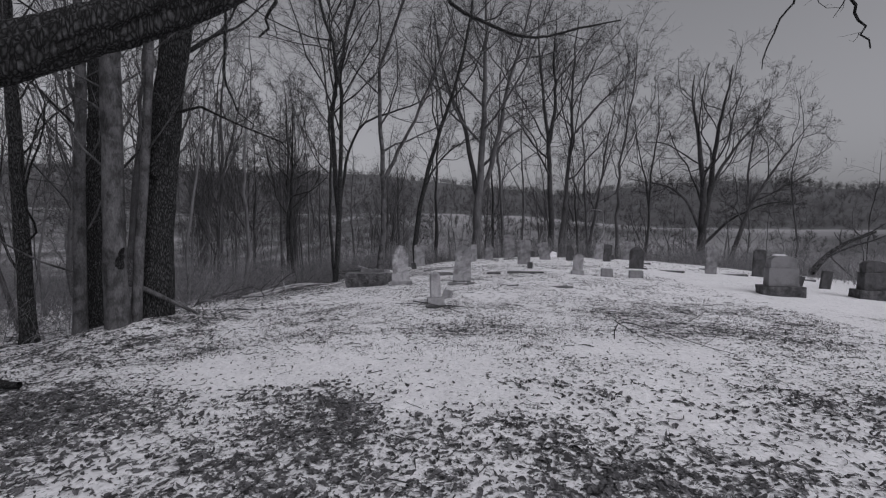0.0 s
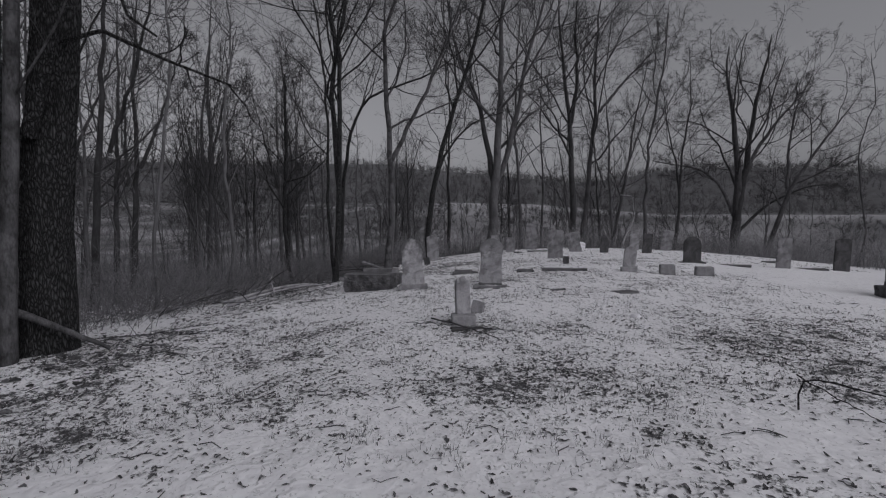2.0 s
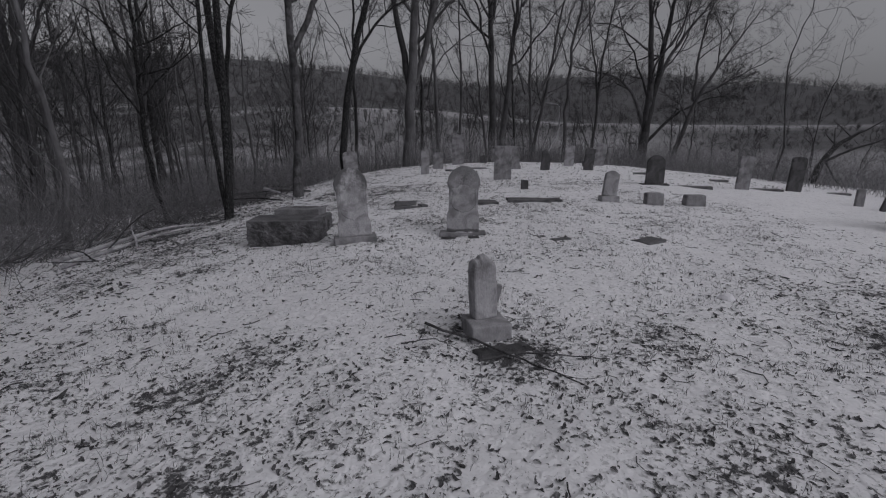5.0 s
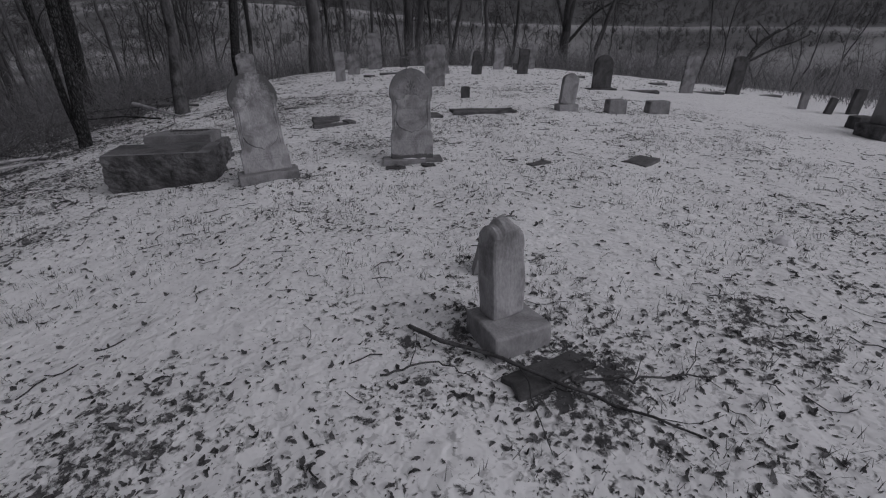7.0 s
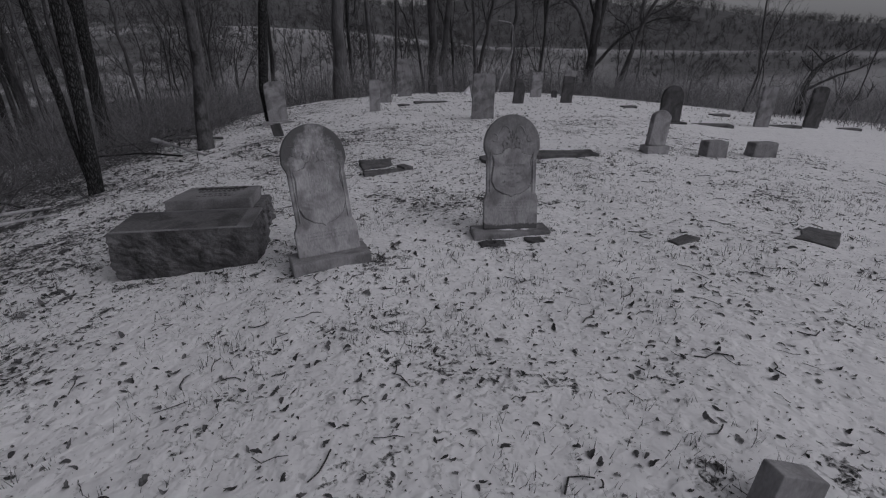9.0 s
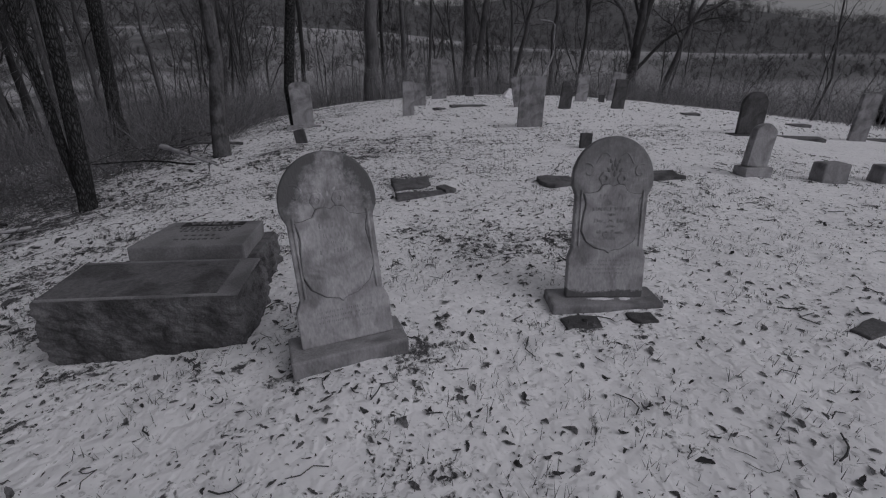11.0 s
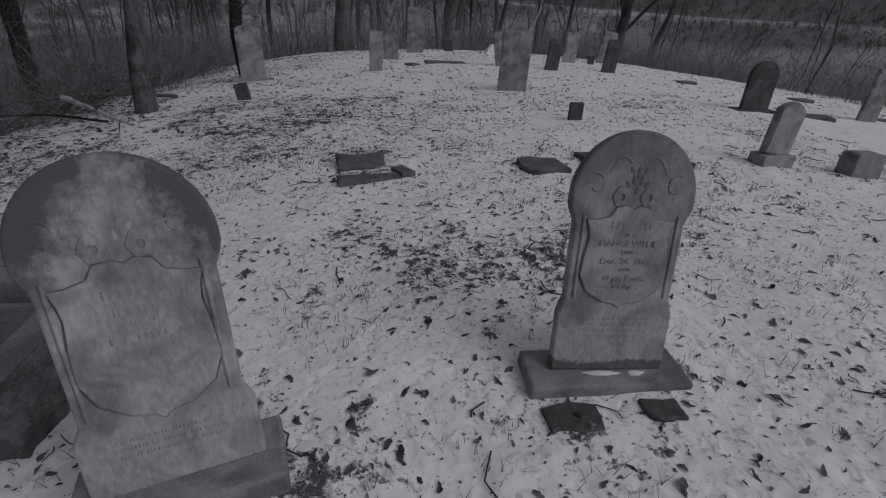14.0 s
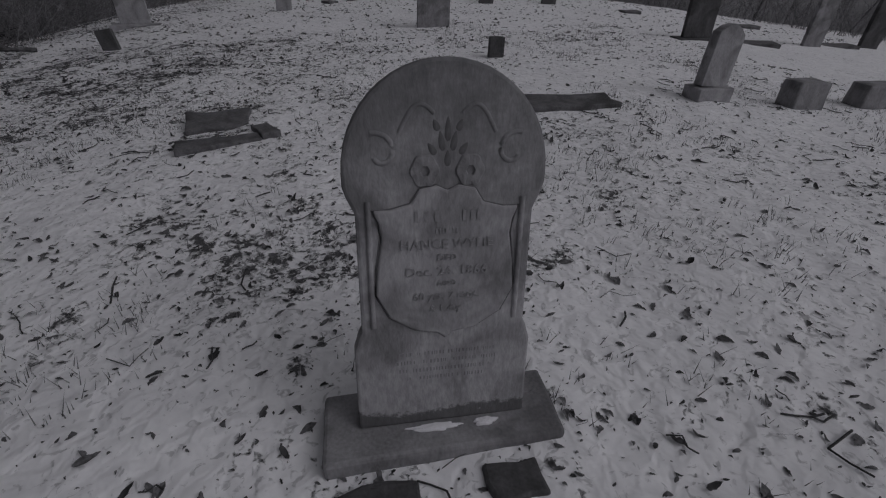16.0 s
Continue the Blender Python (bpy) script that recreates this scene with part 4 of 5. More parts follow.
# ---- lettering ----
def letters(text, size, mat, parent, m, depth=0.003, squeeze=1.0):
    cu = bpy.data.curves.new("lettering", "FONT")
    cu.body, cu.size, cu.extrude, cu.align_x, cu.align_y, cu.resolution_u = text, size, depth, "CENTER", "CENTER", 2
    tmp = new("lettering", cu)
    bpy.context.view_layer.update()
    me = bpy.data.meshes.new_from_object(tmp.evaluated_get(bpy.context.evaluated_depsgraph_get()))
    bpy.data.objects.remove(tmp)
    me.materials.clear()
    me.materials.append(mat)
    ob = tagged(new("lettering", me), kind="stuff")
    ob.parent = parent
    ob.matrix_basis = m @ Matrix.Diagonal((squeeze, 1, 1, 1))
    return ob


def bars(rows, mat, parent, y, seed):
    """Worn lines of writing as rows of short strokes: (z, half width, height)."""
    rnd = random.Random(seed)
    bm = bmesh.new()
    for z, half, ht in rows:
        x = -half
        while x < half:
            wdt = rnd.uniform(0.6, 1.3) * ht * 0.7
            if rnd.random() < 0.8:
                q = bmesh.ops.create_cube(bm, size=1)
                for v in q["verts"]:
                    v.co = Vector((x + wdt / 2 + v.co.x * wdt * 0.45, y + v.co.y * 0.003, z + rnd.uniform(-0.002, 0.002) + v.co.z * ht))
            x += wdt * 1.2
    return tagged(part("worn_writing", bm, mat, parent), kind="stuff")


def chain(points, r, mat, parent, name, sides=6):
    P = np.array(points, float)[None]
    V, Q = tubes([(P, np.full(P.shape[:2], r))], sides)
    return raw(name, V, Q, mat, parent)


def ornate_stone(x, y, yaw, side, back, wd, ht, label, foot, mat, shield_w, writing, base_w, waist_w, lip):
    root = new("headstone")
    root.matrix_basis = pose(x, y, float(land(x, y)), 0, 0, yaw)
    fw, fd, fh, fyaw, froll = foot
    part("foot", block(fw, fd, fh + 0.1, 0.014, 0.006, 2, 4), MARBLE_B, root, "stone foot slab", pose(0.0, 0.0, -0.1, 0, froll, fyaw))
    k = wd / 0.515
    a, b, c = base_w / 2, waist_w / 2, 0.262 * k
    arc = [(c * math.cos(t), 0.83 + c * math.sin(t)) for t in np.linspace(0, math.pi, 25)]
    pts = [(-a, 0), (a, 0), (a, lip - 0.035), (a * 0.97, lip - 0.01), (b * 1.04, lip + 0.015), (b, lip + 0.035), (b, 0.72), (b * 1.02, 0.735), (c * 0.97, 0.77), (c, 0.80)] + arc + [(-c, 0.80), (-c * 0.97, 0.77), (-b * 1.02, 0.735), (-b, 0.72), (-b, lip + 0.035), (-b * 1.04, lip + 0.015), (-a * 0.97, lip - 0.01), (-a, lip - 0.035)]
    tablet = part("tablet", plate(pts, 0.062, 0.010), mat, root, m=pose(0, 0, fh - 0.006, -back, side, 0) @ Matrix.Diagonal((1, 1, ht / 1.092, 1)))
    f = -0.031
    sunk = 0.003 if writing else 0.005
    s = shield_w
    sh = [(0, 0.355), (0.02 * k, 0.372), (s * 0.45, 0.385), (s * 0.82, 0.43), (s, 0.50), (s * 0.97, 0.58), (s * 0.9, 0.66), (s * 0.93, 0.70), (s, 0.735), (s * 0.78, 0.735), (s * 0.5, 0.75), (s * 0.38, 0.79), (s * 0.15, 0.80), (0, 0.785)]
    low = (0.735 - lip) / 0.38
    sh = [(px, pz if pz > 0.735 else 0.735 - (0.735 - pz) * low) for px, pz in sh]
    sh = sh + [(-px, pz) for px, pz in sh[-2:0:-1]]
    part("shield", plate(sh, 0.034, 0.006), SHIELD if writing else mat, tablet, "paler raised shield panel", pose(0, f + 0.006, 0))
    # thin dark bead that traces the outline of the shield
    chain([(px * 1.02, f - 0.001, pz) for px, pz in sh + sh[:1]], 0.003, SHIELD_LINE, tablet, "shield_line")
    for sg in (-1, 1):
        chain([(sg * b * 0.86, f, lip + 0.05), (sg * b * 0.86, f, 0.55), (sg * b * 0.86, f, 0.76)], 0.009, mat, tablet, "moulding")
        t = np.linspace(0, 4.4, 16)
        chain([(sg * (0.170 * k + (0.055 - 0.009 * q) * math.cos(q + 1.2)), f + sunk, 0.885 + (0.055 - 0.009 * q) * math.sin(q + 1.2)) for q in t], 0.008, mat, tablet, "scroll")
        chain([(sg * (0.035 + 0.085 * q) * k, f + sunk, 0.985 + 0.045 * math.sin(q * 3.1) - 0.05 * q) for q in np.linspace(0, 1, 9)], 0.007, mat, tablet, "scroll")
        bm = bmesh.new()
        rings = []
        for fr in (0.0, 0.25, 0.32, 0.6, 0.9, 1.0):
            ring = []
            for q in range(30):
                t = q * math.pi / 15
                rr = 0.046 * fr * (1 + 0.05 * math.cos(6 * t))
                lift = {0.0: 0, 0.25: 0.001, 0.32: 0.009, 0.6: 0.008, 0.9: 0.006 + 0.002 * math.cos(6 * t), 1.0: -0.001}[fr]
                ring.append(bm.verts.new((sg * 0.058 * k + rr * math.cos(t) * 0.9, f - lift, 0.838 + rr * math.sin(t))) if fr else None)
            rings.append(ring)
        rings = rings[1:]
        bm.faces.new(rings[0])
        for r0, r1 in zip(rings, rings[1:]):
            for q in range(30):
                bm.faces.new((r0[q], r0[(q + 1) % 30], r1[(q + 1) % 30], r1[q]))
        bmesh.ops.recalc_face_normals(bm, faces=bm.faces)
        part("rosette", bm, mat, tablet)
    spray = [(0, 0.945, 0, 0.06), (-0.016, 0.915, -10, 0.05), (0.016, 0.915, 10, 0.05), (-0.04, 0.895, -35, 0.035), (0.04, 0.895, 35, 0.035), (0, 0.87, 0, 0.04), (-0.03, 0.955, -24, 0.03), (0.03, 0.955, 24, 0.03)]
    for dx, dz, turn, ln in (spray if writing else spray[3:6]):
        bm = bmesh.new()
        bmesh.ops.create_icosphere(bm, subdivisions=2, radius=1)
        for v in bm.verts:
            v.co = Vector((v.co.x * 0.010 * (1 - 0.5 * v.co.z), v.co.y * 0.0030, v.co.z * ln * 0.6))
        part("leaf_carving", bm, mat, tablet, m=pose(dx * k, f + 0.4 * sunk, dz, 0, turn, 0))
    if writing:
        fy = f - 0.0120
        up = lambda px, pz, turn=0: pose(px, fy, pz, 90, 0, 0) @ pose(0, 0, 0, 0, 0, turn)
        bars([(0.715, 0.10, 0.030), (0.672, 0.035, 0.014)], CARVED, tablet, fy, 5)
        letters("HANCE WYLIE", 0.040, CARVED, tablet, up(0, 0.632), squeeze=1.05)
        letters("DIED", 0.026, CARVED, tablet, up(0, 0.592))
        letters("Dec. 26. 1866", 0.040, CARVED, tablet, up(0, 0.550), squeeze=1.1)
        letters("AGED", 0.022, CARVED, tablet, up(0, 0.512))
        letters("60 yrs. 7 mos.", 0.036, CARVED, tablet, up(0, 0.472))
        letters("& 1 day.", 0.032, CARVED, tablet, up(0, 0.430))
        bars([(0.27, 0.16, 0.012), (0.24, 0.17, 0.012), (0.21, 0.15, 0.012), (0.18, 0.13, 0.012)], MARBLE_B, tablet, f + 0.0005, 6)
    else:
        bars([(0.70, 0.08, 0.03), (0.64, 0.06, 0.022), (0.60, 0.05, 0.014), (0.55, 0.11, 0.022), (0.50, 0.1, 0.018)], WORN, tablet, f - 0.0108, 7)
        bars([(0.20, 0.17, 0.012), (0.17, 0.17, 0.012), (0.14, 0.16, 0.012)], MARBLE_B, tablet, f + 0.0005, 8)
    return tagged(root, label, "headstone", "headstones of the graveyard")


def lichened(name, src_lo, src_hi, top, seed, damp=False, start=1.22, creep=0.0, fade=0.23):
    """Old marble, dark with lichen towards its upper edge and spotted with pale rings."""
    m = material(name, src_lo, src_hi, scale=5, stretch=(1, 1, 0.45), fine=80, rough=0.8, bump=0.35, stain=0.45, stain_scale=4.5)
    n, l = m.node_tree.nodes, m.node_tree.links
    bsdf = n["Principled BSDF"]
    was = bsdf.inputs["Base Color"].links[0].from_socket
    co = n.new("ShaderNodeTexCoord")
    sep = n.new("ShaderNodeSeparateXYZ")
    l.new(co.outputs["Object"], sep.inputs[0])
    nz = n.new("ShaderNodeTexNoise")
    nz.inputs["Scale"].default_value, nz.inputs["Detail"].default_value, nz.inputs["Roughness"].default_value = 7 + seed, 9, 0.75
    l.new(co.outputs["Object"], nz.inputs["Vector"])
    add = n.new("ShaderNodeMath")
    add.operation = "MULTIPLY_ADD"
    add.inputs[1].default_value = 0.9
    l.new(nz.outputs["Fac"], add.inputs[0])
    out_x = n.new("ShaderNodeMath")
    out_x.operation = "ABSOLUTE"
    l.new(sep.outputs["X"], out_x.inputs[0])
    edge = n.new("ShaderNodeMath")
    edge.operation = "MULTIPLY_ADD"
    edge.inputs[1].default_value = creep
    l.new(out_x.outputs[0], edge.inputs[0])
    l.new(sep.outputs["Z"], edge.inputs[2])
    l.new(edge.outputs[0], add.inputs[2])
    mr = n.new("ShaderNodeMapRange")
    mr.inputs["From Min"].default_value, mr.inputs["From Max"].default_value = start, start + fade
    l.new(add.outputs[0], mr.inputs["Value"])
    mix = n.new("ShaderNodeMix")
    mix.data_type = "RGBA"
    l.new(mr.outputs["Result"], mix.inputs["Factor"])
    l.new(was, mix.inputs["A"])
    mix.inputs["B"].default_value = (top, top, top * 1.04, 1)
    # a ragged damp stain where meltwater soaks the lower edge
    low = n.new("ShaderNodeMath")
    low.operation = "MULTIPLY_ADD"
    low.inputs[1].default_value = -0.16
    l.new(nz.outputs["Fac"], low.inputs[0])
    l.new(sep.outputs["Z"], low.inputs[2])
    wet = n.new("ShaderNodeMapRange")
    wet.inputs["From Min"].default_value, wet.inputs["From Max"].default_value = -0.022, -0.034
    wet.inputs["To Max"].default_value = 0.75 if damp else 0.0
    l.new(low.outputs[0], wet.inputs["Value"])
    soaked = n.new("ShaderNodeMix")
    soaked.data_type = "RGBA"
    l.new(wet.outputs["Result"], soaked.inputs["Factor"])
    l.new(mix.outputs["Result"], soaked.inputs["A"])
    soaked.inputs["B"].default_value = (0.05, 0.05, 0.052, 1)
    mix = soaked
    spot = n.new("ShaderNodeTexVoronoi")
    spot.inputs["Scale"].default_value = 16 + seed
    l.new(co.outputs["Object"], spot.inputs["Vector"])
    rim = n.new("ShaderNodeMapRange")
    rim.inputs["From Min"].default_value, rim.inputs["From Max"].default_value = 0.20, 0.12
    rim.inputs["To Max"].default_value = 0.55
    l.new(spot.outputs["Distance"], rim.inputs["Value"])
    pick = n.new("ShaderNodeMath")
    pick.operation = "GREATER_THAN"
    pick.inputs[1].default_value = 0.62
    l.new(nz.outputs["Fac"], pick.inputs[0])
    both = n.new("ShaderNodeMath")
    both.operation = "MULTIPLY"
    l.new(rim.outputs["Result"], both.inputs[0])
    l.new(pick.outputs[0], both.inputs[1])
    dots = n.new("ShaderNodeMix")
    dots.data_type = "RGBA"
    l.new(both.outputs[0], dots.inputs["Factor"])
    l.new(mix.outputs["Result"], dots.inputs["A"])
    dots.inputs["B"].default_value = (0.45, 0.445, 0.46, 1)
    l.new(dots.outputs["Result"], bsdf.inputs["Base Color"])
    return m


WORN = material("worn_writing_grey", 0.20, 0.33, scale=20, fine=90, rough=0.9, bump=0.2)
STONE_A = lichened("lichened_pale_marble", 0.27, 0.50, 0.11, 0, start=1.42, creep=1.3, fade=0.2)
STONE_B = lichened("stained_grey_marble", 0.27, 0.48, 0.15, 2, damp=True, start=1.12, creep=0.2, fade=0.5)
SHIELD = material("rubbed_marble", 0.27, 0.46, scale=6, stretch=(1, 1, 0.5), fine=80, rough=0.8, bump=0.35, stain=0.4, stain_scale=5)
ornate_stone(-1.285, 14.285, 4.5, -2.3, 11.5, 0.537, 1.115, "round-topped marble headstone leaning, its shield worn smooth", (0.69, 0.285, 0.095, 0, -2), STONE_A, 0.205, False, 0.55, 0.487, 0.25)
ornate_stone(0.578, 14.39, -14, 0.9, 11.5, 0.566, 1.128, "stained round-topped marble headstone with carved scrolls and lettering", (0.81, 0.28, 0.055, 0.5, 0), STONE_B, 0.208, True, 0.568, 0.515, 0.325)

# snow left on the foot, and stone chips before it
for dx, dy, wd in ((0.53, 14.345, 0.15), (0.70, 14.302, 0.065)):
    bm = bmesh.new()
    bmesh.ops.create_icosphere(bm, subdivisions=4, radius=1)
    for v in bm.verts:
        edge = 1 + 0.45 * noise.noise(Vector((v.co.x * 2.2, v.co.y * 2.2, wd * 40)))
        v.co = Vector((v.co.x * wd * 0.55 * edge, v.co.y * 0.016 * edge, v.co.z * 0.008 + 0.003 * noise.noise(v.co * 4)))
    tagged(part("snow_patch", bm, SNOW_CAP, m=pose(dx, dy, float(land(0.575, 14.39)) + 0.058, 0, 0, -16)), "leftover snow lying on the stone foot", "snow")

# ---- the toppled granite tomb beside them ----
tomb = new("toppled_monument")
tomb.matrix_basis = pose(-2.455, 15.05, 0.0, 0, 0, -11)
part("base_block", rock_block(1.21, 0.57, 0.56, 6, 0.036, 40), GRANITE_ROUGH, tomb, "rock-faced dark granite block", pose(0, 0, -0.31))
part("margin", block(1.20, 0.565, 0.024, 0.006, 0.002, 7, 3, 0.99), GRANITE, tomb, "paler dressed margin of the block", pose(0, 0, 0.238))
part("field", block(1.06, 0.50, 0.008, 0.002, 0.003, 11, 5, 0.995), GRANITE_WET, tomb, "darker weathered bed of the block", pose(-0.06, -0.012, 0.258))
bm = block(0.81, 0.70, 0.17, 0.010, 0.004, 8, 5)
for v in bm.verts:
    v.co.x *= 1 - 0.08 * (v.co.y + 0.35) / 0.7
die = part("fallen_die", bm, GRANITE, tomb, "die lying on its back", pose(0.07, 0.66, 0.155, -4.5, 0, 0))
part("rough_edge", rock_block(0.86, 0.72, 0.36, 9, 0.045, 30), GRANITE_ROUGH, tomb, "rock-faced sides of the die", pose(0.09, 0.68, -0.16, -4.5, 0, 0))
part("name_panel", block(0.50, 0.12, 0.006, 0.002), CARVED_DARK, die, "sunk panel", pose(0.0, 0.255, 0.1695))
letters("WILEY", 0.115, GRANITE, die, pose(0.0, 0.255, 0.178), depth=0.004, squeeze=1.25)
bm = bmesh.new()
rnd = random.Random(3)
for z, half in ((0.15, 0.24), (0.10, 0.21), (0.05, 0.2), (-0.08, 0.12), (-0.18, 0.16)):
    px = -half
    while px < half:
        wd = rnd.uniform(0.02, 0.05)
        q = bmesh.ops.create_cube(bm, size=1)
        for v in q["verts"]:
            v.co = Vector((px + wd / 2 + v.co.x * wd * 0.7, z + v.co.y * 0.03, 0.171 + v.co.z * 0.004))
        px += wd * 1.25
tagged(part("worn_writing", bm, GRANITE_ROUGH, die), kind="stuff")
tagged(tomb, "toppled granite monument with rock-faced base and fallen die", "monument")

# ---- the small stone in the path ----
stone = new("headstone")
stone.matrix_basis = pose(-0.165, 10.36, -0.06, 0, 0, 4)
part("foot", block(0.37, 0.35, 0.26, 0.012, 0.014, 12, 5), MARBLE, stone, "square pale foot block", pose(0, 0, -0.095))
bm = block(0.23, 0.155, 0.60, 0.020, 0.010, 15, 7)
for v in bm.verts:
    if v.co.z > 0.44:
        k = (v.co.z - 0.44) / 0.16
        v.co.z -= k * (0.75 * max(0, abs(v.co.x + 0.01) - 0.035) + 0.03 * max(0, noise.noise(v.co * 14)) + (0.028 if -0.075 < v.co.x < -0.03 else 0))
        v.co.x *= 1 - 0.10 * k * k
        v.co.z -= 0.05 * k * (abs(v.co.y) / 0.078) ** 2
part("tablet", bm, STONE_A, stone, m=pose(0.0, 0.07, 0.155, -4, -1, 6))
tagged(stone, "small weathered marble headstone with pointed top on a square foot", "headstone", "headstones of the graveyard")
H(0.06, 11.10, 0.215, 0.20, 0.11, -18, 14, 10, "flat", MARBLE, None, "small square broken marker behind the pointed headstone")
lying_slab(-0.11, 9.99, 0.50, 0.20, 0.008, 6, "wet dark slab sunk in front of the small headstone", 21, mat=WET_STONE)
lying_slab(0.27, 14.185, 0.26, 0.15, 0.010, -12, "dark flat stone chip before the foot", 22, mat=WET_STONE)
lying_slab(0.705, 14.10, 0.19, 0.12, 0.017, -12, "dark rounded stone chip before the foot", 23, mat=WET_STONE)


# ---- sticks, logs and fallen boughs ----
def stick(points, r, label, seed, mat=None, name="fallen_branch", kids=0, lift=0.0, rest=True):
    rng = np.random.default_rng(seed)
    way = [(px, py, (float(land(px, py)) if rest else 0) + pz + lift) for px, py, pz in points]
    P, R = limb_line(way, r, r * 0.35, 14, rng, jitter=0.012)
    V, Q = tubes([(P, R)], 8)
    ob = raw(name, V, Q, mat or BARK_PALE)
    if kids:
        k = grow(P, R, kids, 0.35, 45, 4, rng, up=0.0, wander=0.2, start=0.2, thin=0.5, least=0.003)
        k[0][..., 2] = np.maximum(k[0][..., 2], land(k[0][..., 0], k[0][..., 1]) + 0.004)
        V, Q = tubes([k], 4)
        tagged(raw("twig_spray", V, Q, TWIG, ob), kind="stuff")
    return tagged(ob, label, "branch", "fallen branches")


stick([(-0.68, 10.64, 0.03), (-0.53, 10.40, 0.05), (-0.31, 10.10, 0.06), (-0.11, 9.82, 0.05), (0.10, 9.57, 0.03), (0.3, 9.36, 0.01)], 0.014, "bare stick lying across the sunken slab", 61, kids=3)
stick([(-0.95, 10.30, 0.02), (-0.76, 10.31, 0.05), (-0.62, 10.24, 0.05), (-0.5, 10.1, 0.02)], 0.007, "thin twig in the leaves", 62, kids=2)
stick([(-0.07, 9.83, 0.04), (0.26, 9.74, 0.04), (0.45, 9.68, 0.03), (0.66, 9.61, 0.02)], 0.009, "thin twig in the leaves", 63, kids=2)
stick([(2.58, 6.98, 0.01), (2.6, 7.04, 0.30), (2.95, 6.85, 0.25), (3.5, 6.45, 0.11), (3.9, 6.2, 0.02)], 0.008, "bent dark branch standing out of the snow", 64, mat=BARK, kids=5)
stick([(2.6, 7.04, 0.29), (2.78, 6.85, 0.16), (3.05, 6.6, 0.02)], 0.007, "side shoot of the bent branch", 65, mat=BARK)
stick([(-7.3, 16.9, 0.12), (-6.2, 17.6, 0.2), (-5.6, 18.4, 0.22), (-5.0, 19.0, 0.05)], 0.06, "peeled pale branch lying along the bank", 66, kids=4, mat=PEELED)
stick([(-7.0, 16.6, 0.05), (-6.0, 17.2, 0.14), (-5.2, 18.0, 0.16), (-4.6, 18.2, 0.03)], 0.05, "peeled pale branch lying along the bank", 67, kids=4, mat=PEELED)
stick([(-4.0, 22.0, 0.5), (-3.4, 21.4, 0.3), (-2.9, 21.0, 0.1)], 0.05, "pale dead branch leaning in the brush", 68, kids=3, mat=PEELED)
stick([(-5.75, 8.15, 0.86), (-5.2, 8.45, 0.42), (-4.6, 8.75, 0.03)], 0.06, "fallen grey log leaning against the trunks", 69, name="log")
stick([(-6.4, 5.9, 0.12), (-5.5, 5.4, 0.10), (-4.75, 5.15, 0.06)], 0.11, "dark rotting log half buried in leaves", 73, mat=BARK, name="log")
stick([(19.0, 24.0, 0.3), (20.5, 25.0, 1.2), (22.5, 26.0, 2.2), (25.0, 27.0, 3.0)], 0.16, "snow-dusted fallen limb on the slope", 70, mat=BARK, kids=7)
stick([(12.2, 38.00, 0.0), (12.54, 38.00, 1.55), (13.11, 38.00, 1.99), (13.19, 38.00, 2.83), (12.85, 38.00, 3.48), (13.33, 38.00, 4.12), (12.09, 38.00, 4.15)], 0.07, "crooked snow-dusted limb on the crest", 71, mat=PEELED, kids=6)
rng = np.random.default_rng(404)
for k in range(22):
    py = rng.uniform(15.5, 28)
    px = float(np.interp(py, (15, 17, 22, 27), (-6.2, -5.8, -4.2, -2.6))) - abs(rng.normal()) * 1.6 - 0.3
    a, ln, up = rng.uniform(0, 6.283), rng.uniform(0.5, 1.5), rng.uniform(0.05, 0.7)
    dx, dy = math.cos(a) * ln, math.sin(a) * ln * 0.6
    stick([(px - dx, py - dy, 0.04), (px - dx * 0.2, py - dy * 0.3, 0.06 + up * 0.5), (px + dx, py + dy, up)], rng.uniform(0.012, 0.045), ("dead grey branch tangled in the brush", "peeled pale branch tangled in the brush", "dark dead branch tangled in the brush")[k % 3], 410 + k, kids=6, mat=(BARK_PALE, PEELED, BARK)[k % 3])
stick([(2.2, 18.0, 0.01), (2.6, 18.4, 0.03)], 0.008, "small twig lying on the snow", 72)


# ---- loose litter ----
def scatter(n, seed, area, keep):
    rng = np.random.default_rng(seed)
    x, y = rng.uniform(area[0], area[1], n), rng.uniform(area[2], area[3], n)
    ok = rng.random(n) < keep(x, y)
    return rng, x[ok], y[ok]


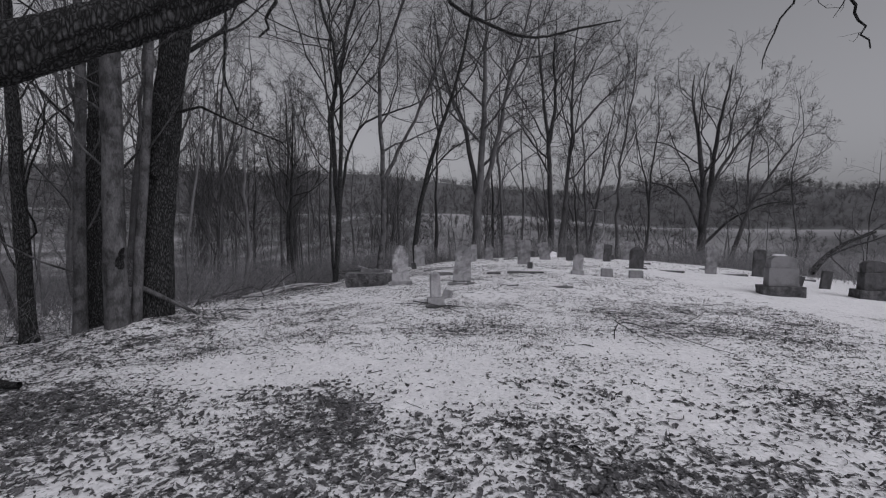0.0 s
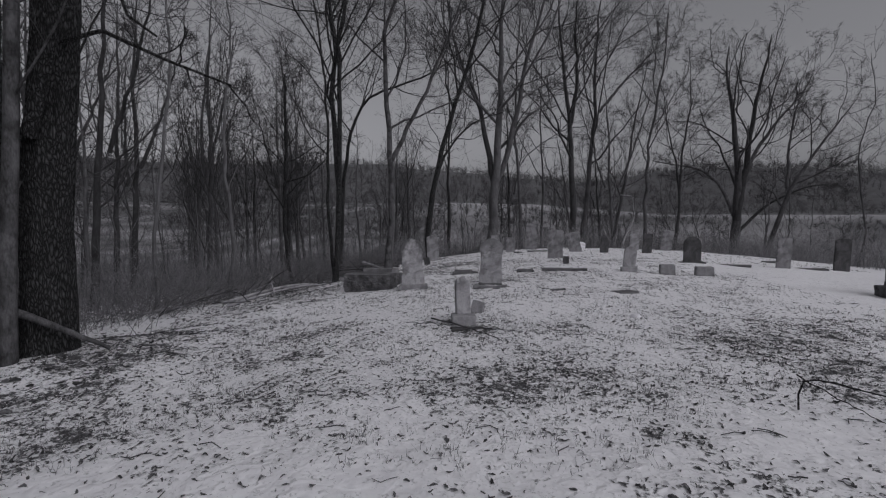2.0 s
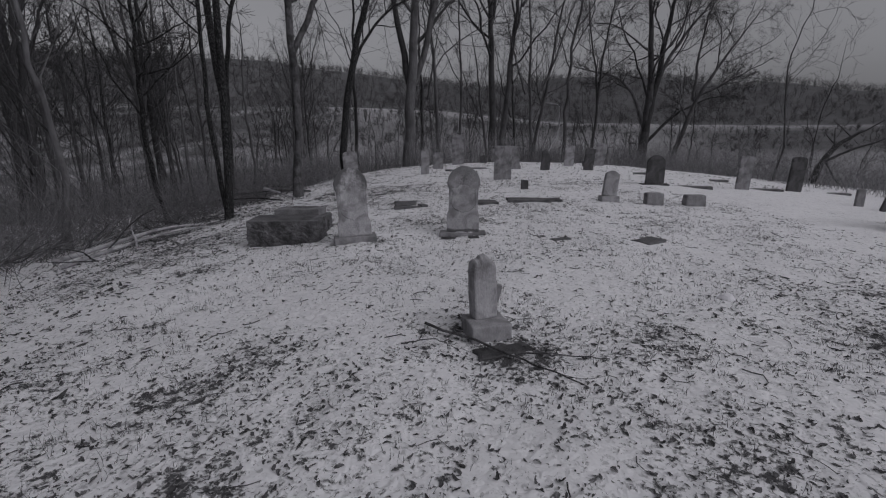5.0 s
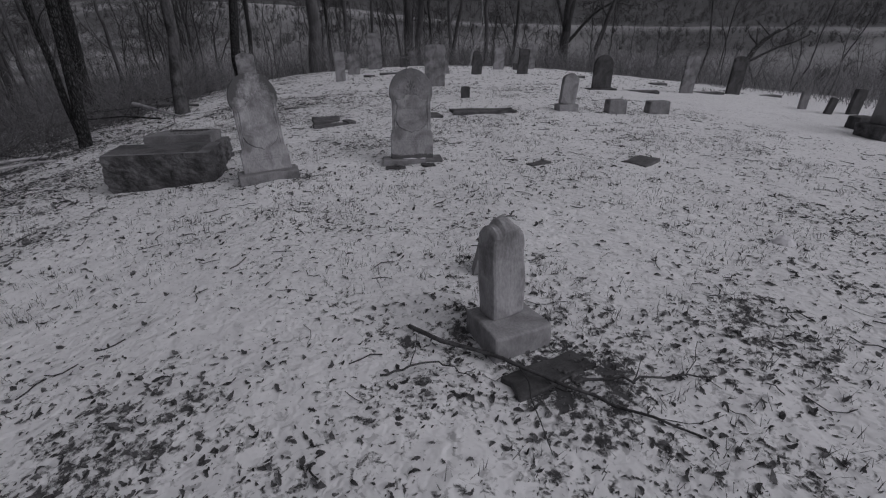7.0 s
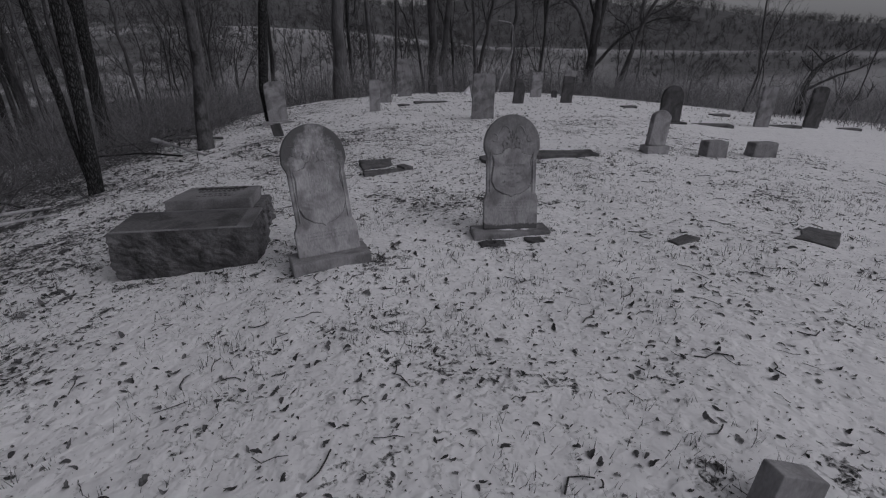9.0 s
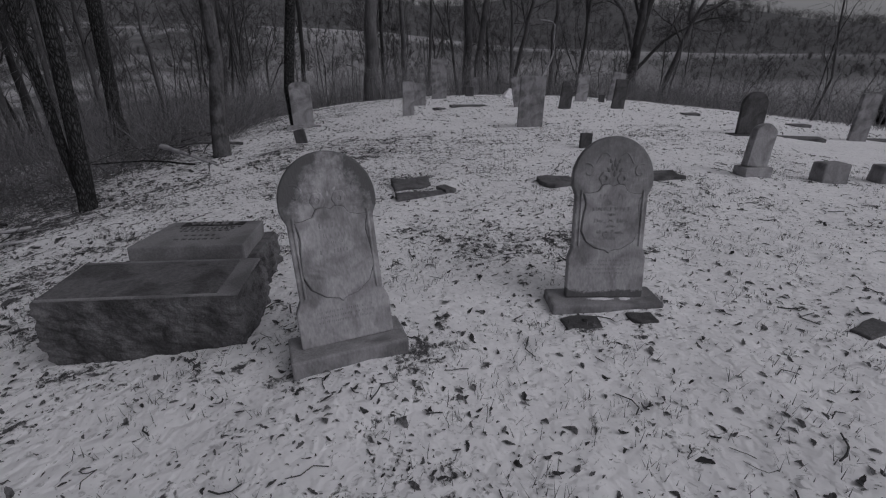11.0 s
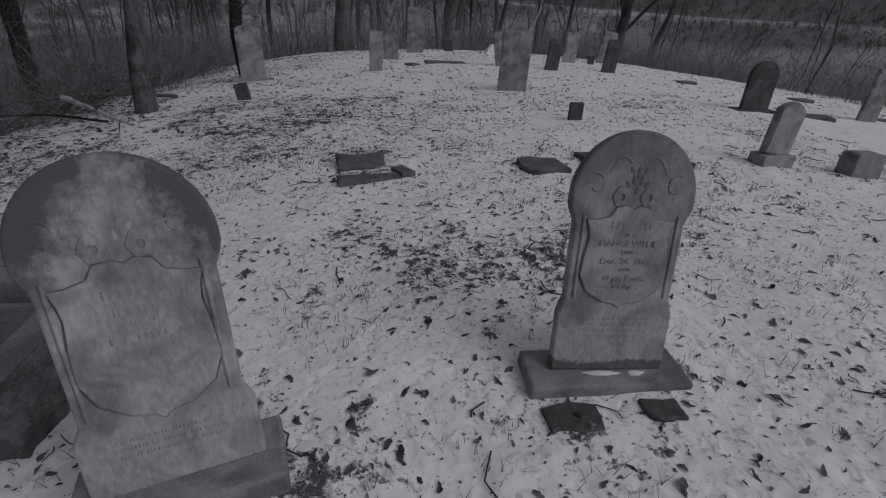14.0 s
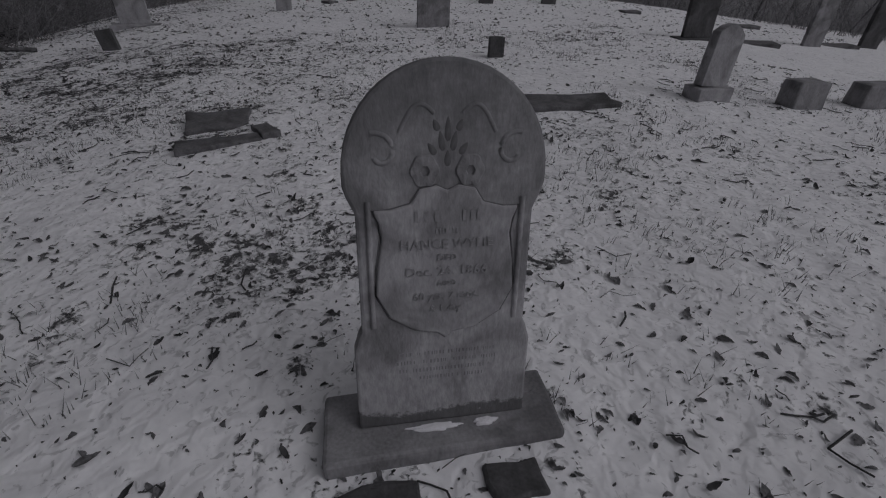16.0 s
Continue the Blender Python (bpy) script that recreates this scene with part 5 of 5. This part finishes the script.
def leaves(n, seed, area, keep, size, label, lobed=True):
    """Dead leaves: a blade either side of a midrib, lobed like oak, each curled and cupped its own way."""
    rng, x, y = scatter(n, seed, area, keep)
    n = len(x)
    u = np.linspace(-1, 1, 7 if lobed else 4)
    half = np.array((0.05, 0.30, 0.30, 0.50, 0.42, 0.34, 0.06) if lobed else (0.08, 0.5, 0.45, 0.06))
    rows = len(u)
    s = size[0] + (size[1] - size[0]) * rng.random(n) ** 1.5
    broad = rng.uniform(0.6, 1.15, n)
    w = half[None, :, None] * np.array((-1.0, 0.0, 1.0))[None, None] * broad[:, None, None] + rng.normal(size=(n, rows, 3)) * 0.04
    bend, cup, twist = rng.normal(size=n) * 0.35, rng.uniform(-0.2, 0.9, n), rng.normal(size=n) * 0.3
    U = np.broadcast_to(u[None, :, None], w.shape) + rng.normal(size=w.shape) * 0.04
    Zl = bend[:, None, None] * U ** 2 + cup[:, None, None] * w ** 2 * 1.6 + twist[:, None, None] * U * w
    Zl = Zl - Zl.min(axis=(1, 2), keepdims=True) * 0.6 + U * (rng.normal(size=n) * 0.16)[:, None, None] + w * (rng.normal(size=n) * 0.2)[:, None, None]
    side = w + (rng.normal(size=n) * 0.25)[:, None, None] * U ** 2
    a = rng.uniform(0, 6.283, n)
    c, q = (np.cos(a) * s)[:, None, None], (np.sin(a) * s)[:, None, None]
    X, Y = U * c - side * q + x[:, None, None], U * q + side * c + y[:, None, None]
    Z = Zl * s[:, None, None] + (land(x, y) + 0.004)[:, None, None]
    g = np.array([(r * 3 + k, r * 3 + k + 1, r * 3 + k + 4, r * 3 + k + 3) for r in range(rows - 1) for k in (0, 1)])
    quads = np.arange(n)[:, None, None] * rows * 3 + g[None]
    return tagged(raw("dead_leaves", np.stack([X, Y, Z], -1).reshape(-1, 3).tolist(), quads.reshape(-1, 4).tolist(), LEAF, smooth=False), label, "leaves", kind="stuff")


leaves(105000, 81, (-7, 8, 0.5, 12.5), lambda x, y: 0.05 + 0.8 * litter(x, y) ** 1.4, (0.008, 0.032), "curled dead leaves strewn over the snow")
leaves(26000, 86, (-3.2, 4, 6.5, 16), lambda x, y: 0.2 + 0.6 * litter(x, y), (0.004, 0.011), "crumbs of dead leaf sunk in the snow", lobed=False)
leaves(9000, 85, (-4.5, 5, 1.2, 5.0), lambda x, y: litter(x, y) ** 1.5, (0.026, 0.052), "large curled oak leaves thick on the ground")
leaves(54000, 82, (-6.5, 8, 12.5, 21), lambda x, y: 0.12 + 0.6 * litter(x, y) ** 1.4, (0.007, 0.030), "scattered dead leaves on the snow round the headstones")
leaves(800, 87, (-4, 4.5, 12.5, 18), lambda x, y: 0.3 + 0.5 * litter(x, y), (0.025, 0.046), "large dead leaves lying singly on the snow")
leaves(34000, 83, (-8, 15, 20, 38), lambda x, y: 0.10 + 0.6 * litter(x, y), (0.018, 0.052), "dead leaves on the far part of the knoll", lobed=False)
leaves(15000, 84, (-20, -3.4, 6, 40), lambda x, y: 0.45 + 0 * x, (0.03, 0.07), "deep leaf litter under the brush", lobed=False)


def tufts(n, seed, area, keep):
    rng, x, y = scatter(n, seed, area, keep)
    k = 6
    x, y = np.repeat(x, k) + rng.normal(size=len(x) * k) * 0.03, np.repeat(y, k) + rng.normal(size=len(y) * k) * 0.03
    n = len(x)
    h = rng.uniform(0.02, 0.07, n)
    a = rng.uniform(0, 6.283, n)
    z = land(x, y)
    lean = rng.uniform(0.2, 1.1, n) * h
    wx, wy = np.sin(a) * 0.0025, -np.cos(a) * 0.0025
    V = np.stack([np.stack([x - wx, y - wy, z - 0.005], 1), np.stack([x + wx, y + wy, z - 0.005], 1), np.stack([x + lean * np.cos(a), y + lean * np.sin(a), z + h], 1)], 1)
    F = np.arange(n)[:, None] * 3 + np.array([0, 1, 2])[None]
    return tagged(raw("dead_grass", V.reshape(-1, 3).tolist(), F.tolist(), GRASS, smooth=False), "short dead grass blades poking through the snow", "grass", kind="stuff")


tufts(9000, 91, (-4, 8, 6, 22), lambda x, y: step(0.45, 0.7, lattice(x * 1.3, y * 1.3, 21)))


def twiglets(n, seed, area):
    rng = np.random.default_rng(seed)
    x, y, a, ln = rng.uniform(area[0], area[1], n), rng.uniform(area[2], area[3], n), rng.uniform(0, 6.283, n), rng.uniform(0.04, 0.22, n)
    P = []
    for k in range(4):
        px, py = x + np.cos(a) * ln * k / 3, y + np.sin(a) * ln * k / 3
        P.append(np.stack([px, py, land(px, py) + 0.006 + 0.008 * rng.random(n)], 1))
        a = a + rng.normal(size=n) * 0.3
    V, Q = tubes([(np.stack(P, 1), np.broadcast_to(rng.uniform(0.0015, 0.005, n)[:, None], (n, 4)))], 4)
    return tagged(raw("twig_litter", V, Q, TWIG), "small broken twigs lying on the snow", "twigs", kind="stuff")


twiglets(1400, 95, (-6, 8, 1, 22))
